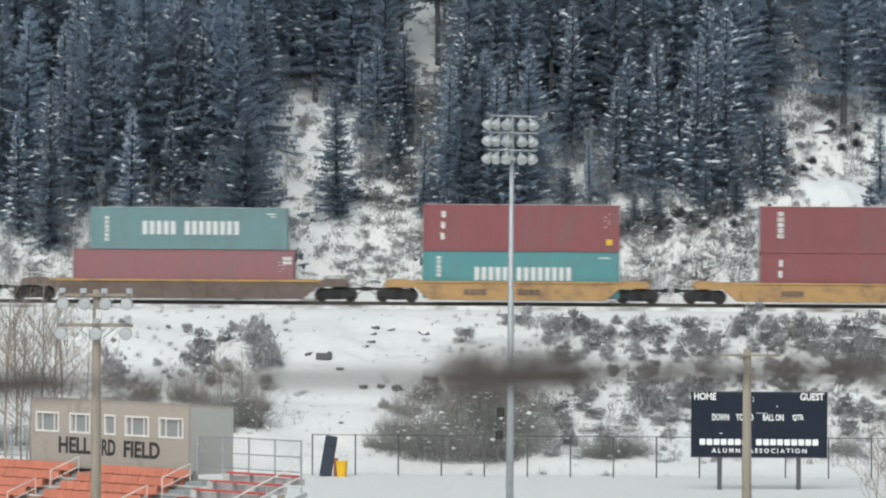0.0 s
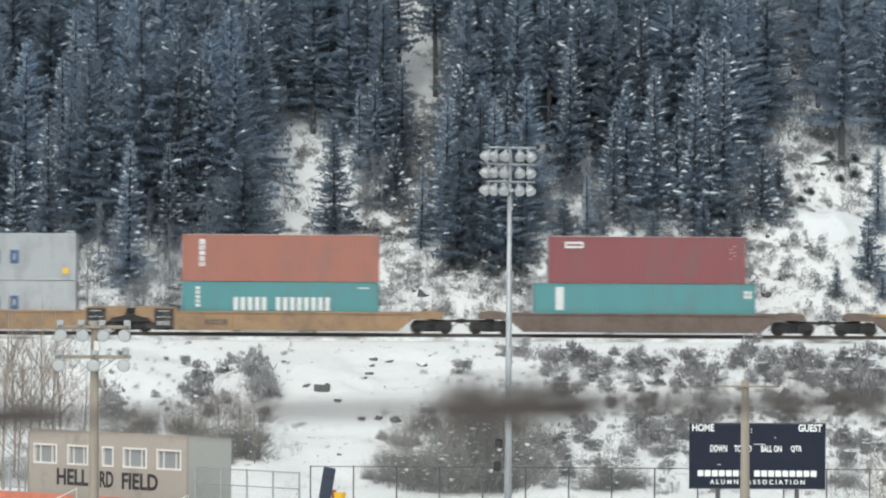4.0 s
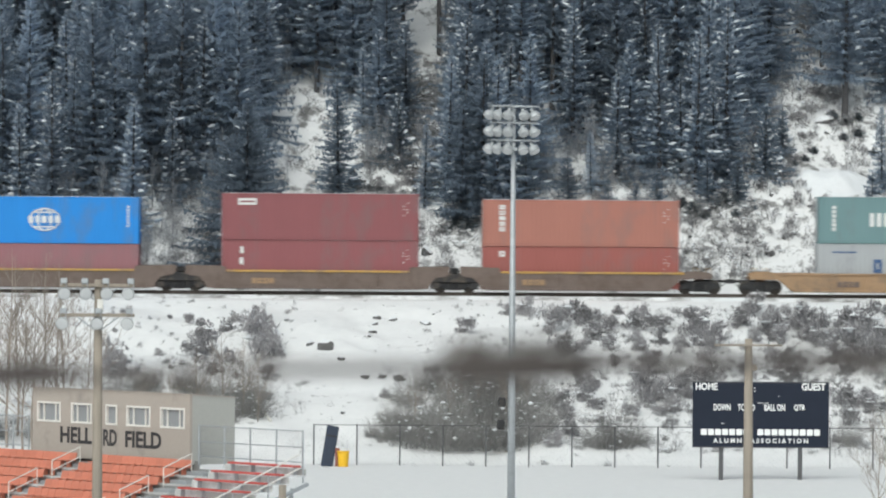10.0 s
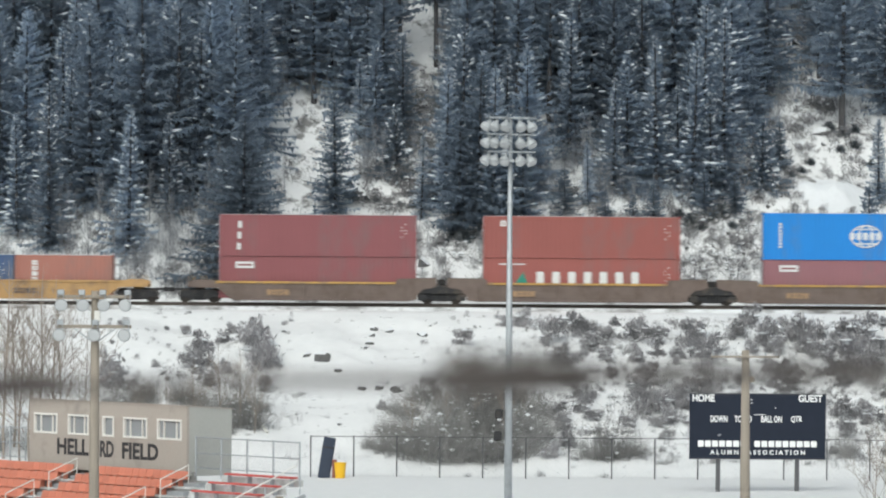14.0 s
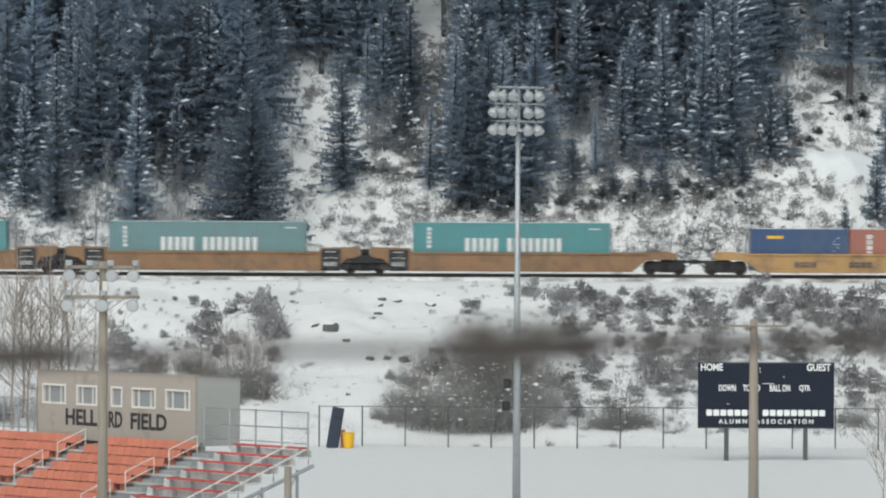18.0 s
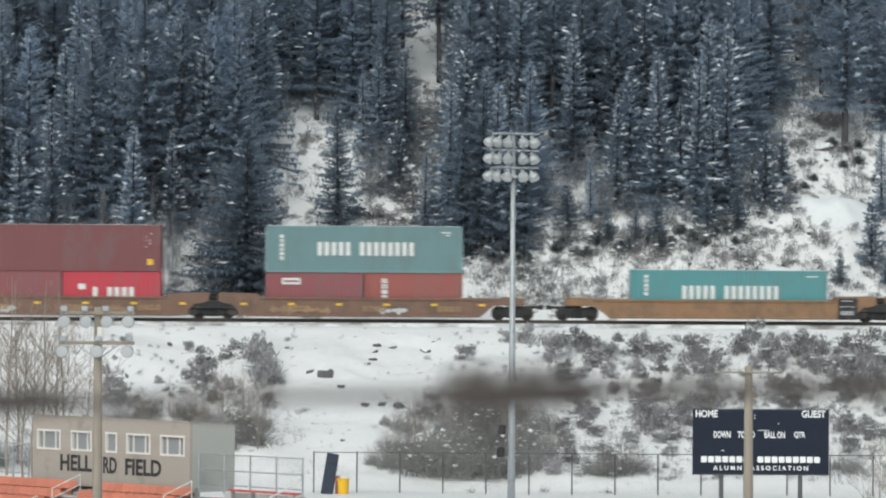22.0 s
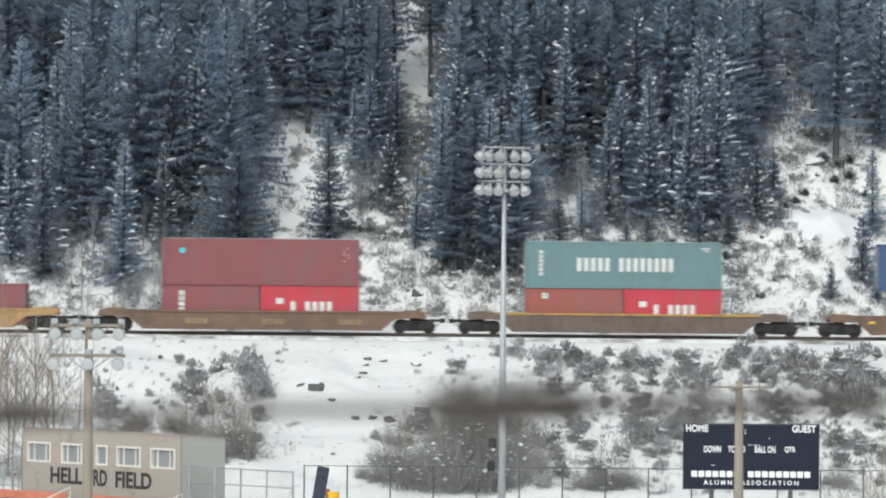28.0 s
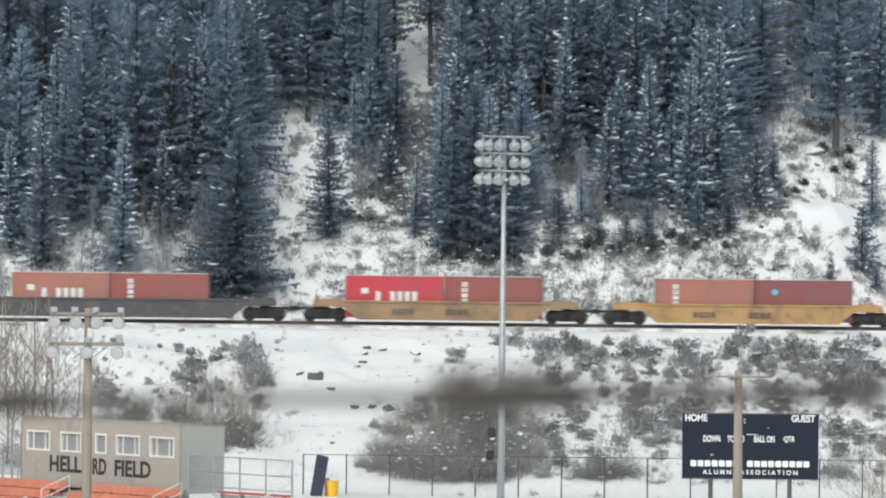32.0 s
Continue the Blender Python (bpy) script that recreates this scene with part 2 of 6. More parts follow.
# ---- mesh tools ----
class Geo:
    """Collects vertices and faces for one mesh."""
    def __init__(self):
        self.v, self.f = [], []

    def add(self, verts, faces):
        k = len(self.v)
        self.v += [tuple(p) for p in verts]
        self.f += [tuple(i + k for i in f) for f in faces]

    def box(self, x0, x1, y0, y1, z0, z1, b=0.0):
        """A box, with chamfered edges of width b."""
        if b <= 0:
            self.add([(x, y, z) for x in (x0, x1) for y in (y0, y1) for z in (z0, z1)],
                     [(0, 1, 3, 2), (4, 6, 7, 5), (0, 4, 5, 1), (2, 3, 7, 6), (0, 2, 6, 4), (1, 5, 7, 3)])
            return self
        b = min(b, 0.45 * (x1 - x0), 0.45 * (y1 - y0), 0.45 * (z1 - z0))
        bm = bmesh.new()
        pts = []
        for x, sx in ((x0, 1), (x1, -1)):
            for y, sy in ((y0, 1), (y1, -1)):
                for z, sz in ((z0, 1), (z1, -1)):
                    pts += [(x, y + sy * b, z + sz * b), (x + sx * b, y, z + sz * b), (x + sx * b, y + sy * b, z)]
        for p in pts:
            bm.verts.new(p)
        bmesh.ops.convex_hull(bm, input=bm.verts[:])
        bm.verts.index_update()
        self.add([v.co for v in bm.verts], [[v.index for v in f.verts] for f in bm.faces])
        bm.free()
        return self

    def tube(self, pts, radii, n=6, cap=True):
        """A tube along points with a radius at each."""
        rings, k = [], len(self.v)
        pts = [Vector(p) for p in pts]
        for i, p in enumerate(pts):
            d = (pts[min(i + 1, len(pts) - 1)] - pts[max(i - 1, 0)]).normalized()
            a = d.cross(Vector((0, 0, 1)) if abs(d.z) < 0.9 else Vector((1, 0, 0))).normalized()
            c = d.cross(a)
            for j in range(n):
                w = 2 * math.pi * j / n
                self.v.append(tuple(p + (a * math.cos(w) + c * math.sin(w)) * radii[i]))
        for i in range(len(pts) - 1):
            for j in range(n):
                q = k + i * n
                self.f.append((q + j, q + (j + 1) % n, q + n + (j + 1) % n, q + n + j))
        if cap:
            self.f.append(tuple(k + j for j in reversed(range(n))))
            self.f.append(tuple(k + (len(pts) - 1) * n + j for j in range(n)))
        return self

    def lump(self, c, rx, ry, rz, rnd, rough=0.3):
        """A rough lump of eight faces."""
        q = [1 + rough * (rnd.random() - 0.5) * 2 for _ in range(6)]
        self.add([(c[0] + rx * q[0], c[1], c[2]), (c[0] - rx * q[1], c[1], c[2]), (c[0], c[1] + ry * q[2], c[2]),
                  (c[0], c[1] - ry * q[3], c[2]), (c[0], c[1], c[2] + rz * q[4]), (c[0], c[1], c[2] - rz * q[5])],
                 [(0, 2, 4), (2, 1, 4), (1, 3, 4), (3, 0, 4), (2, 0, 5), (1, 2, 5), (3, 1, 5), (0, 3, 5)])
        return self

    def mesh(self, name, mat, smooth=False):
        me = bpy.data.meshes.new(name)
        me.from_pydata(self.v, [], self.f)
        me.update()
        if mat:
            me.materials.append(mat)
        if smooth:
            me.polygons.foreach_set("use_smooth", [True] * len(me.polygons))
        return me


def part(name, geo, mat, parent=None, label="", at=None, smooth=False):
    """Links geometry (or a shared mesh) as one mesh object under its thing."""
    me = geo if isinstance(geo, bpy.types.Mesh) else geo.mesh(name, mat, smooth)
    ob = new(name, me)
    ob.parent = parent
    if at is not None:
        ob.matrix_basis = at
    if label:
        ob["label"] = label
    return ob


def thing(name, label, category, group="", kind="", at=None):
    ob = new(name)
    ob.empty_display_size = 0.3
    if at is not None:
        ob.matrix_basis = at
    return tagged(ob, label, category, group, kind)


def words(text, width, height, mat, depth=0.006):
    """A mesh of flat lettering in the built-in font, of that width and height, centred, facing -y."""
    cu = bpy.data.curves.new("words", "FONT")
    cu.body, cu.size, cu.offset, cu.align_x, cu.align_y = text, 1.0, 0.03, "CENTER", "CENTER"
    cu.extrude = depth
    cu.resolution_u = 3
    ob = bpy.data.objects.new("words", cu)
    scene.collection.objects.link(ob)
    bpy.context.view_layer.update()
    me = bpy.data.meshes.new_from_object(ob.evaluated_get(bpy.context.evaluated_depsgraph_get()))
    bpy.data.objects.remove(ob)
    lo, hi = [Vector([fn(v.co[i] for v in me.vertices) for i in range(3)]) for fn in (min, max)]
    me.transform(Matrix.Rotation(math.pi / 2, 4, "X") @ Matrix.Diagonal((width / (hi.x - lo.x), height / (hi.y - lo.y), 1, 1))
                 @ Matrix.Translation((-(lo.x + hi.x) / 2, -(lo.y + hi.y) / 2, 0)))
    me.materials.clear()
    me.materials.append(mat)
    return me


# ---- ground ----
TRACK_Y, RAIL_Z, BENCH_Z = 350.0, 9.15, 8.72


def smooth(a, b, t):
    t = min(1.0, max(0.0, (t - a) / (b - a)))
    return t * t * (3 - 2 * t)


def ground_z(x, y):
    z = 13.0 * (1 - smooth(5, 60, y))
    if y > 300:
        fade = smooth(314, 320, y)
        z += BENCH_Z * min(1.0, max(0.0, (y - 315.5) / 28.0))
        rough = fade * (1 - smooth(340, 344, y)) + smooth(356.5, 361, y)
        if y > 356:
            a = y - 356.0
            z += 0.7 * a - 0.5 * smooth(0, 3, a)
            z += 1.5 * smooth(2, 10, a) * noise.noise((x * 0.075, y * 0.075, 3.1))
            z += 0.9 * math.exp(-((x - 25.7) / 2.6) ** 2 - ((y - 366.7) / 1.8) ** 2)
            z -= 0.9 * math.exp(-((x + 3.2) / 3.6) ** 2 - ((y - 363.2) / 1.3) ** 2)
        if rough > 0:
            z += rough * (0.55 * noise.noise((x * 0.22, y * 0.22, 0)) + 0.22 * noise.noise((x * 0.7, y * 0.7, 5)))
    if -3 < y < 318:
        z += 0.06 * noise.noise((x * 0.12, y * 0.06, 9)) * smooth(60, 100, y)
    return z


def spaced(*runs):
    out = []
    for a, b, step in runs:
        out += list(np.arange(a, b, step))
    return out + [runs[-1][1]]


def build_ground():
    xs = spaced((-2500, -300, 275), (-300, -60, 20), (-60, -36, 2.0), (-36, 36, 0.45), (36, 60, 2.0), (60, 300, 20), (300, 2500, 275))
    ys = spaced((-1500, -20, 185), (-20, 100, 4), (100, 240, 10), (240, 312, 1.5), (312, 400, 0.45), (400, 460, 2.0), (460, 1500, 80), (1500, 3000, 300))
    nx, ny = len(xs), len(ys)
    verts = [(x, y, ground_z(x, y)) for y in ys for x in xs]
    faces = [(j * nx + i, j * nx + i + 1, (j + 1) * nx + i + 1, (j + 1) * nx + i) for j in range(ny - 1) for i in range(nx - 1)]
    me = bpy.data.meshes.new("ground")
    me.from_pydata(verts, [], faces)
    me.materials.append(SNOW_GROUND)
    me.polygons.foreach_set("use_smooth", [True] * len(me.polygons))
    tagged(new("ground", me), "snow-covered playing field, railway bank and steep hillside", "ground", kind="structure")


build_ground()


# ---- railway ----
def build_track():
    g = Geo()
    prof = [(-2.6, BENCH_Z - 0.05), (-1.7, RAIL_Z - 0.2), (1.7, RAIL_Z - 0.2), (2.6, BENCH_Z - 0.05)]
    xs = [-260 + 4 * i for i in range(131)]
    for x in xs:
        for dy, z in prof:
            g.v.append((x, TRACK_Y + dy, z + 0.03 * noise.noise((x * 0.3, dy, 1))))
    for i in range(len(xs) - 1):
        for k in range(3):
            g.f.append((4 * i + k, 4 * i + 4 + k, 4 * i + 5 + k, 4 * i + 1 + k))
    bed = tagged(part("track_bed", g, BALLAST), "snow-dusted gravel railway bed", "track bed", kind="structure")
    for dy in (-0.75, 0.75):
        r = Geo()
        y = TRACK_Y + dy
        half = [(0.07, -0.2), (0.07, -0.17), (0.012, -0.15), (0.012, -0.05), (0.037, -0.04), (0.037, 0.0)]
        prof = [(u, v) for u, v in half] + [(-u, v) for u, v in reversed(half)]
        k = len(prof)
        r.add([(x, y + u, RAIL_Z + v) for x in (-260, 260) for u, v in prof],
              [tuple(range(k)), tuple(reversed(range(k, 2 * k)))] + [(i, i + k, (i + 1) % k + k, (i + 1) % k) for i in range(k)])
        tagged(part("rail", r, STEEL_RAIL), "dark steel rail on wooden ties", "rail", "railway rails", kind="structure")
    tie = Geo().box(-0.115, 0.115, -1.3, 1.3, -0.12, 0.0, 0.012).mesh("tie", TIE)
    for i in range(110):
        part("tie", tie, None, bed, at=pose(-31 + 0.56 * i, TRACK_Y, RAIL_Z - 0.185, 0, 0, random.uniform(-1, 1)))


build_track()


# ---- the train: double-stack well cars, moving to the right ----
SPEED = 12.807
HC, ST = 2.896, 2.591
MOVERS = []      # (thing, x, y, z) at the start
WHEELSETS = []   # (wheelset, x, z) in the truck's space
WHEEL_R = 0.42


def letter_block(g, x, z, w, h, y, slot=0):
    """A plain block the size of one letter, some with a slit, standing 1 cm proud of a side at y."""
    if slot == 0:
        c = 0.12 * w
        ring = [(x + c, z), (x + w - c, z), (x + w, z + c), (x + w, z + h - c), (x + w - c, z + h), (x + c, z + h), (x, z + h - c), (x, z + c)]
        g.add([(p, y - 0.012, q) for p, q in ring] + [(p, y, q) for p, q in ring],
              [tuple(range(8))] + [(i, i + 8, (i + 1) % 8 + 8, (i + 1) % 8) for i in range(8)])
    elif slot == 1:
        g.box(x, x + w, y - 0.012, y, z, z + 0.44 * h)
        g.box(x, x + w, y - 0.012, y, z + 0.56 * h, z + h)
    else:
        t = 0.34 * w
        g.box(x, x + t, y - 0.012, y, z, z + h)
        g.box(x + w - t, x + w, y - 0.012, y, z, z + h)
        g.box(x + t, x + w - t, y - 0.012, y, z, z + 0.26 * h)
        g.box(x + t, x + w - t, y - 0.012, y, z + 0.74 * h, z + h)


def box_marks(kind, L, H):
    """Markings on the side of a container, as plain shapes: (part name, geometry, material)."""
    y, x0, out = -1.222, -L / 2, []

    def run(slots, x, top, w, h, pitch):
        made = []
        for s in slots:
            if s != " ":
                made.append(Geo())
                letter_block(made[-1], x0 + x, H - top - h, w, h, y, int(s))
            x += pitch
        return made

    for k in kind.split():
        if k == "words":      # two long white words and a column of code
            out.append(("lettering", run("00000 00000000", 3.2, H / 2 - 0.46, 0.28, 0.84, 0.437), MARK["white"]))
            g = Geo()
            for i in range(6):
                letter_block(g, x0 + 0.85, H - 0.75 - 0.27 * i, 0.26, 0.2, y, i % 2)
            out.append(("code_column", g, MARK["white"]))
            g = Geo()
            g.box(x0 + L - 1.3, x0 + L - 0.75, y - 0.012, y, H - 0.42, H - 0.34)
            g.box(x0 + L - 1.05, x0 + L - 0.8, y - 0.012, y, H - 0.58, H - 0.5)
            out.append(("data_print", g, MARK["white"]))
        elif k == "wordslow":   # the same words nearer the bottom edge
            out.append(("lettering", run("00000 00000000", 3.2, 0.95, 0.28, 0.84, 0.437), MARK["white"]))
            g = Geo()
            for i in range(5):
                letter_block(g, x0 + 0.85, H - 0.5 - 0.27 * i, 0.26, 0.2, y, i % 2)
            out.append(("code_column", g, MARK["white"]))
            out.append(("data_print", Geo().box(x0 + L - 1.3, x0 + L - 0.6, y - 0.012, y, H - 0.4, H - 0.33), MARK["white"]))
        elif k == "wide":     # five wide blue letters
            out.append(("lettering", run("22222", 3.45, H / 2 - 0.42, 0.52, 0.82, 1.16), MARK["blue"]))
            g = Geo()
            g.box(x0 + 0.9, x0 + 1.5, y - 0.012, y, H - 0.62, H - 0.56)
            g.box(x0 + 1.6, x0 + 2.6, y - 0.012, y, H - 0.5, H - 0.42)
            out.append(("data_print", g, MARK["blue"]))
        elif k == "widelow":
            out.append(("lettering", run("22222", 3.45, 0.95, 0.52, 0.82, 1.16), MARK["blue"]))
            out.append(("data_print", Geo().box(x0 + 0.9, x0 + 2.4, y - 0.012, y, H - 0.55, H - 0.47), MARK["blue"]))
        elif k in ("three", "two"):  # slanting blocks down the left end
            g = Geo()
            for i in range(3 if k == "three" else 2):
                letter_block(g, x0 + 1.15 - 0.03 * i, H - 0.82 - 0.68 * i, 0.22, 0.42, y, 0)
            out.append(("lettering", g, MARK["white"]))
        elif k == "upright":  # a word that runs down the left end
            g = Geo()
            for i in range(5):
                letter_block(g, x0 + 1.05, H - 0.6 - 0.34 * i, 0.36, 0.26, y, (i + 1) % 3)
            out.append(("lettering", g, MARK["white"]))
        elif k == "label":
            g = Geo().box(x0 + 1.0, x0 + 2.15, y - 0.012, y, H - 0.72, H - 0.32)
            out.append(("name_plate", g, MARK["white"]))
            g = Geo().box(x0 + 1.12, x0 + 2.03, y - 0.016, y - 0.012, H - 0.58, H - 0.46)
            out.append(("name_bar", g, BOX_PAINT["maroon"]))
        elif k == "code":     # small print at the right end
            g = Geo()
            for i in range(5):
                for j in range(2):
                    if (i * 2 + j) % 3:
                        g.box(x0 + L - 0.95 + 0.25 * j, x0 + L - 0.87 + 0.25 * j, y - 0.012, y, H - 0.58 - 0.2 * i, H - 0.52 - 0.2 * i)
            out.append(("data_print", g, MARK["white"]))
        elif k == "square":
            out.append(("placard", Geo().box(x0 + L - 0.85, x0 + L - 0.48, y - 0.012, y, 0.42, 0.78), MARK["yellow"]))
        elif k == "length":   # the length figure at the end of a long box
            out.append(("length_mark", run("11", L - 0.72, 0.42, 0.24, 0.46, 0.28), MARK["white"]))
        elif k == "plate":
            out.append(("name_plate", Geo().box(x0 + 1.35, x0 + 1.85, y - 0.012, y, H - 1.65, H - 0.22), MARK["white"]))
        elif k == "globe":
            g = Geo()
            c, r = (x0 + 6.35, H - 1.42), 0.78
            for rx in (1.0, 0.45):
                ring = [(c[0] + r * 1.2 * rx * math.cos(a * math.pi / 12), y - 0.01, c[1] + 0.72 * r * 1.2 * math.sin(a * math.pi / 12)) for a in range(25)]
                g.tube(ring, [0.045] * 25, 4)
            for dz in (-0.45, 0.45):
                g.box(c[0] - 0.75, c[0] + 0.75, y - 0.012, y, c[1] + dz - 0.04, c[1] + dz + 0.04)
            out.append(("emblem", g, MARK["white"]))
            out.append(("lettering", run("00000", 5.35, 1.18, 0.3, 0.44, 0.41), MARK["white"]))
            g = Geo()
            for i in range(8):
                g.box(x0 + 0.95, x0 + 1.15, y - 0.012, y, H - 0.75 - 0.2 * i, H - 0.62 - 0.2 * i)
                if i < 7:
                    g.box(x0 + L - 0.75, x0 + L - 0.6, y - 0.012, y, H - 0.65 - 0.2 * i, H - 0.53 - 0.2 * i)
            out.append(("code_column", g, MARK["white"]))
        elif k == "peak":     # a green peak and seven wide white letters
            g = Geo()
            a, b = x0 + 2.0, H - 1.55
            g.add([(a, y, b), (a + 0.75, y, b), (a + 0.48, y, b + 0.72), (a, y - 0.012, b), (a + 0.75, y - 0.012, b), (a + 0.48, y - 0.012, b + 0.72)],
                  [(0, 2, 1), (3, 4, 5), (0, 1, 4, 3), (1, 2, 5, 4), (2, 0, 3, 5)])
            out.append(("emblem", g, MARK["green"]))
            out.append(("lettering", run("0000000", 3.3, 0.82, 0.46, 0.74, 0.98), MARK["white"]))
            out.append(("data_print", Geo().box(x0 + 1.0, x0 + 2.6, y - 0.012, y, H - 0.4, H - 0.33), MARK["white"]))
        elif k == "short":    # a white square and a five-letter word on a short box
            out.append(("lettering", run("0 0000", 1.85, 0.95, 0.3, 0.66, 0.45), MARK["white"]))
            out.append(("emblem", Geo().box(x0 + 0.95, x0 + 1.4, y - 0.012, y, H - 1.1, H - 0.75), MARK["white"]))
        elif k == "dot":
            g = Geo().tube([(x0 + 1.25, y - 0.012, H - 0.75), (x0 + 1.25, y, H - 0.75)], [0.19, 0.19], 12)
            out.append(("round_mark", g, MARK["cyan"]))
        elif k == "crest":
            g = Geo().lump((x0 + 2.0, y - 0.008, H - 0.5), 0.5, 0.01, 0.2, random)
            for i in range(6):
                letter_block(g, x0 + 2.55 + 0.27 * i, H - 0.55, 0.2, 0.18, y, i % 3)
            out.append(("emblem", g, MARK["white"]))
        elif k == "bar":
            out.append(("name_plate", Geo().box(x0 + 1.0, x0 + 2.0, y - 0.012, y, H - 0.6, H - 0.42), MARK["yellow"]))
        elif k == "tiny":
            g = Geo()
            letter_block(g, x0 + 1.05, H - 0.62, 0.36, 0.34, y, 2)
            out.append(("round_mark", g, MARK["white"]))
    return out


SHELLS = {}


def shell(L, H, color):
    """Shared meshes of a container: corrugated body, frame, door, lock rods, corner casting."""
    key = (round(L, 2), round(H, 2))
    if key not in SHELLS:
        hw, hl = 1.22, L / 2
        n = int((L - 0.3) / 0.28)
        step = (L - 0.3) / n
        walls = []
        for side in (-1, 1):
            body, prof = Geo(), []
            for i in range(n):
                x = -hl + 0.15 + i * step
                for dx, dep in ((0, 0.02), (0.1, 0.02), (0.5, 0.036), (0.6, 0.036)):
                    prof.append((x + dx * step, side * (hw - dep)))
            prof.append((hl - 0.15, side * (hw - 0.02)))
            k = len(body.v)
            for x, y in prof:
                body.v += [(x, y, 0.14), (x, y, H - 0.08)]
            for i in range(len(prof) - 1):
                a = k + 2 * i
                body.f.append((a, a + 2, a + 3, a + 1) if side < 0 else (a, a + 1, a + 3, a + 2))
            walls.append(body)
        roof = Geo().box(-hl + 0.05, hl - 0.05, -hw + 0.07, hw - 0.07, H - 0.06, H - 0.004)
        floor = Geo().box(-hl + 0.05, hl - 0.05, -hw + 0.07, hw - 0.07, 0.002, 0.16)
        end = Geo().box(hl - 0.06, hl - 0.03, -hw + 0.1, hw - 0.1, 0.15, H - 0.1)
        frame_geo = Geo()
        for y in (-hw, hw - 0.1):
            frame_geo.box(-hl + 0.18, hl - 0.18, y, y + 0.1, 0.02, 0.18, 0.01)
            frame_geo.box(-hl + 0.18, hl - 0.18, y + 0.01, y + 0.09, H - 0.11, H - 0.02, 0.01)
            for x in (-hl, hl - 0.16):
                frame_geo.box(x, x + 0.16, y - 0.001, y + 0.101, 0.12, H - 0.12, 0.015)
        for x in (-hl, hl - 0.1):
            frame_geo.box(x, x + 0.1, -hw + 0.1, hw - 0.1, 0.02, 0.16, 0.01)
            frame_geo.box(x, x + 0.1, -hw + 0.1, hw - 0.1, H - 0.13, H - 0.02, 0.01)
        door = Geo().box(-0.05, 0.0, -0.54, 0.54, 0.17, H - 0.14, 0.015)
        for i in range(3):
            z = 0.3 + i * (H - 0.5) / 3
            door.box(-0.06, -0.05, -0.45, 0.45, z + 0.06, z + (H - 0.5) / 3 - 0.06, 0.004)
        rods = Geo().tube([(-0.085, 0, 0.12), (-0.085, 0, H - 0.1)], [0.018] * 2, 5)
        rods.box(-0.12, -0.07, -0.03, 0.25, 1.0, 1.05)
        cast = Geo().box(-0.09, 0.09, -0.082, 0.082, -0.06, 0.06, 0.012)
        SHELLS[key] = {"wall_near": walls[0].mesh("side_wall", None), "wall_far": walls[1].mesh("side_wall", None), "roof": roof.mesh("roof", None),
                       "floor": floor.mesh("floor", None), "end": end.mesh("end_wall", None), "frame": frame_geo.mesh("frame", None), "door": door.mesh("door", None),
                       "rods": rods.mesh("lock_rod", GALVANISED), "cast": cast.mesh("corner_casting", None)}
    ck = (*key, color)
    if ck not in SHELLS:
        SHELLS[ck] = {}
        for k, me in SHELLS[key].items():
            me = me.copy()
            if k != "rods":
                me.materials.clear()
                me.materials.append(BOX_PAINT[color])
            SHELLS[ck][k] = me
    return SHELLS[ck]


COLOR_WORDS = {"teal": "teal green", "green": "muted green", "maroon": "maroon", "plum": "plum red", "brick": "brick red", "orange": "orange brown",
               "grey": "light grey", "blue": "bright blue", "navy": "navy blue", "red": "bright red", "dark": "dark oxide red"}
LENGTH_WORDS = {6.06: "short", 12.19: "forty-foot", 13.72: "long"}


def container(x_left, z, L, H, color, kind, where, open_top):
    label = "%s %s corrugated steel shipping container %s" % (COLOR_WORDS[color], LENGTH_WORDS[L], where)
    ob = thing("shipping_container", label, "shipping container", "containers on the train")
    s, hl = shell(L, H, color), L / 2
    for name, key in (("side_wall", "wall_near"), ("side_wall", "wall_far"), ("roof", "roof"), ("floor", "floor"), ("end_wall", "end")):
        part(name, s[key], None, ob)
    part("frame", s["frame"], None, ob)
    for y in (-0.56, 0.56):
        d = part("door", s["door"], None, ob, at=pose(-hl + 0.06, y, 0))
        for yy in (-0.3, 0.22):
            part("lock_rod", s["rods"], None, d, "galvanised lock rod", at=pose(0, yy, 0))
    for x in (-hl + 0.085, hl - 0.085):
        for y in (-1.145, 1.145):
            for zz in (0.062, H - 0.058):
                part("corner_casting", s["cast"], None, ob, at=pose(x, y, zz))
    for name, g, mat in box_marks(kind, L, H):
        if isinstance(g, list):
            for one in g:
                part("letter_shape", one, mat, ob)
        else:
            o = part(name, g, mat, ob)
            if name in ("data_print", "code_column", "lettering", "emblem"):
                tagged(o, kind="stuff")
    if open_top:
        part("roof_snow", Geo().box(-hl + 0.1, hl - 0.1, -1.14, 1.14, H - 0.003, H + 0.02, 0.015), SNOW, ob, "thin snow on the roof")
    MOVERS.append((ob, x_left + hl, TRACK_Y, z))


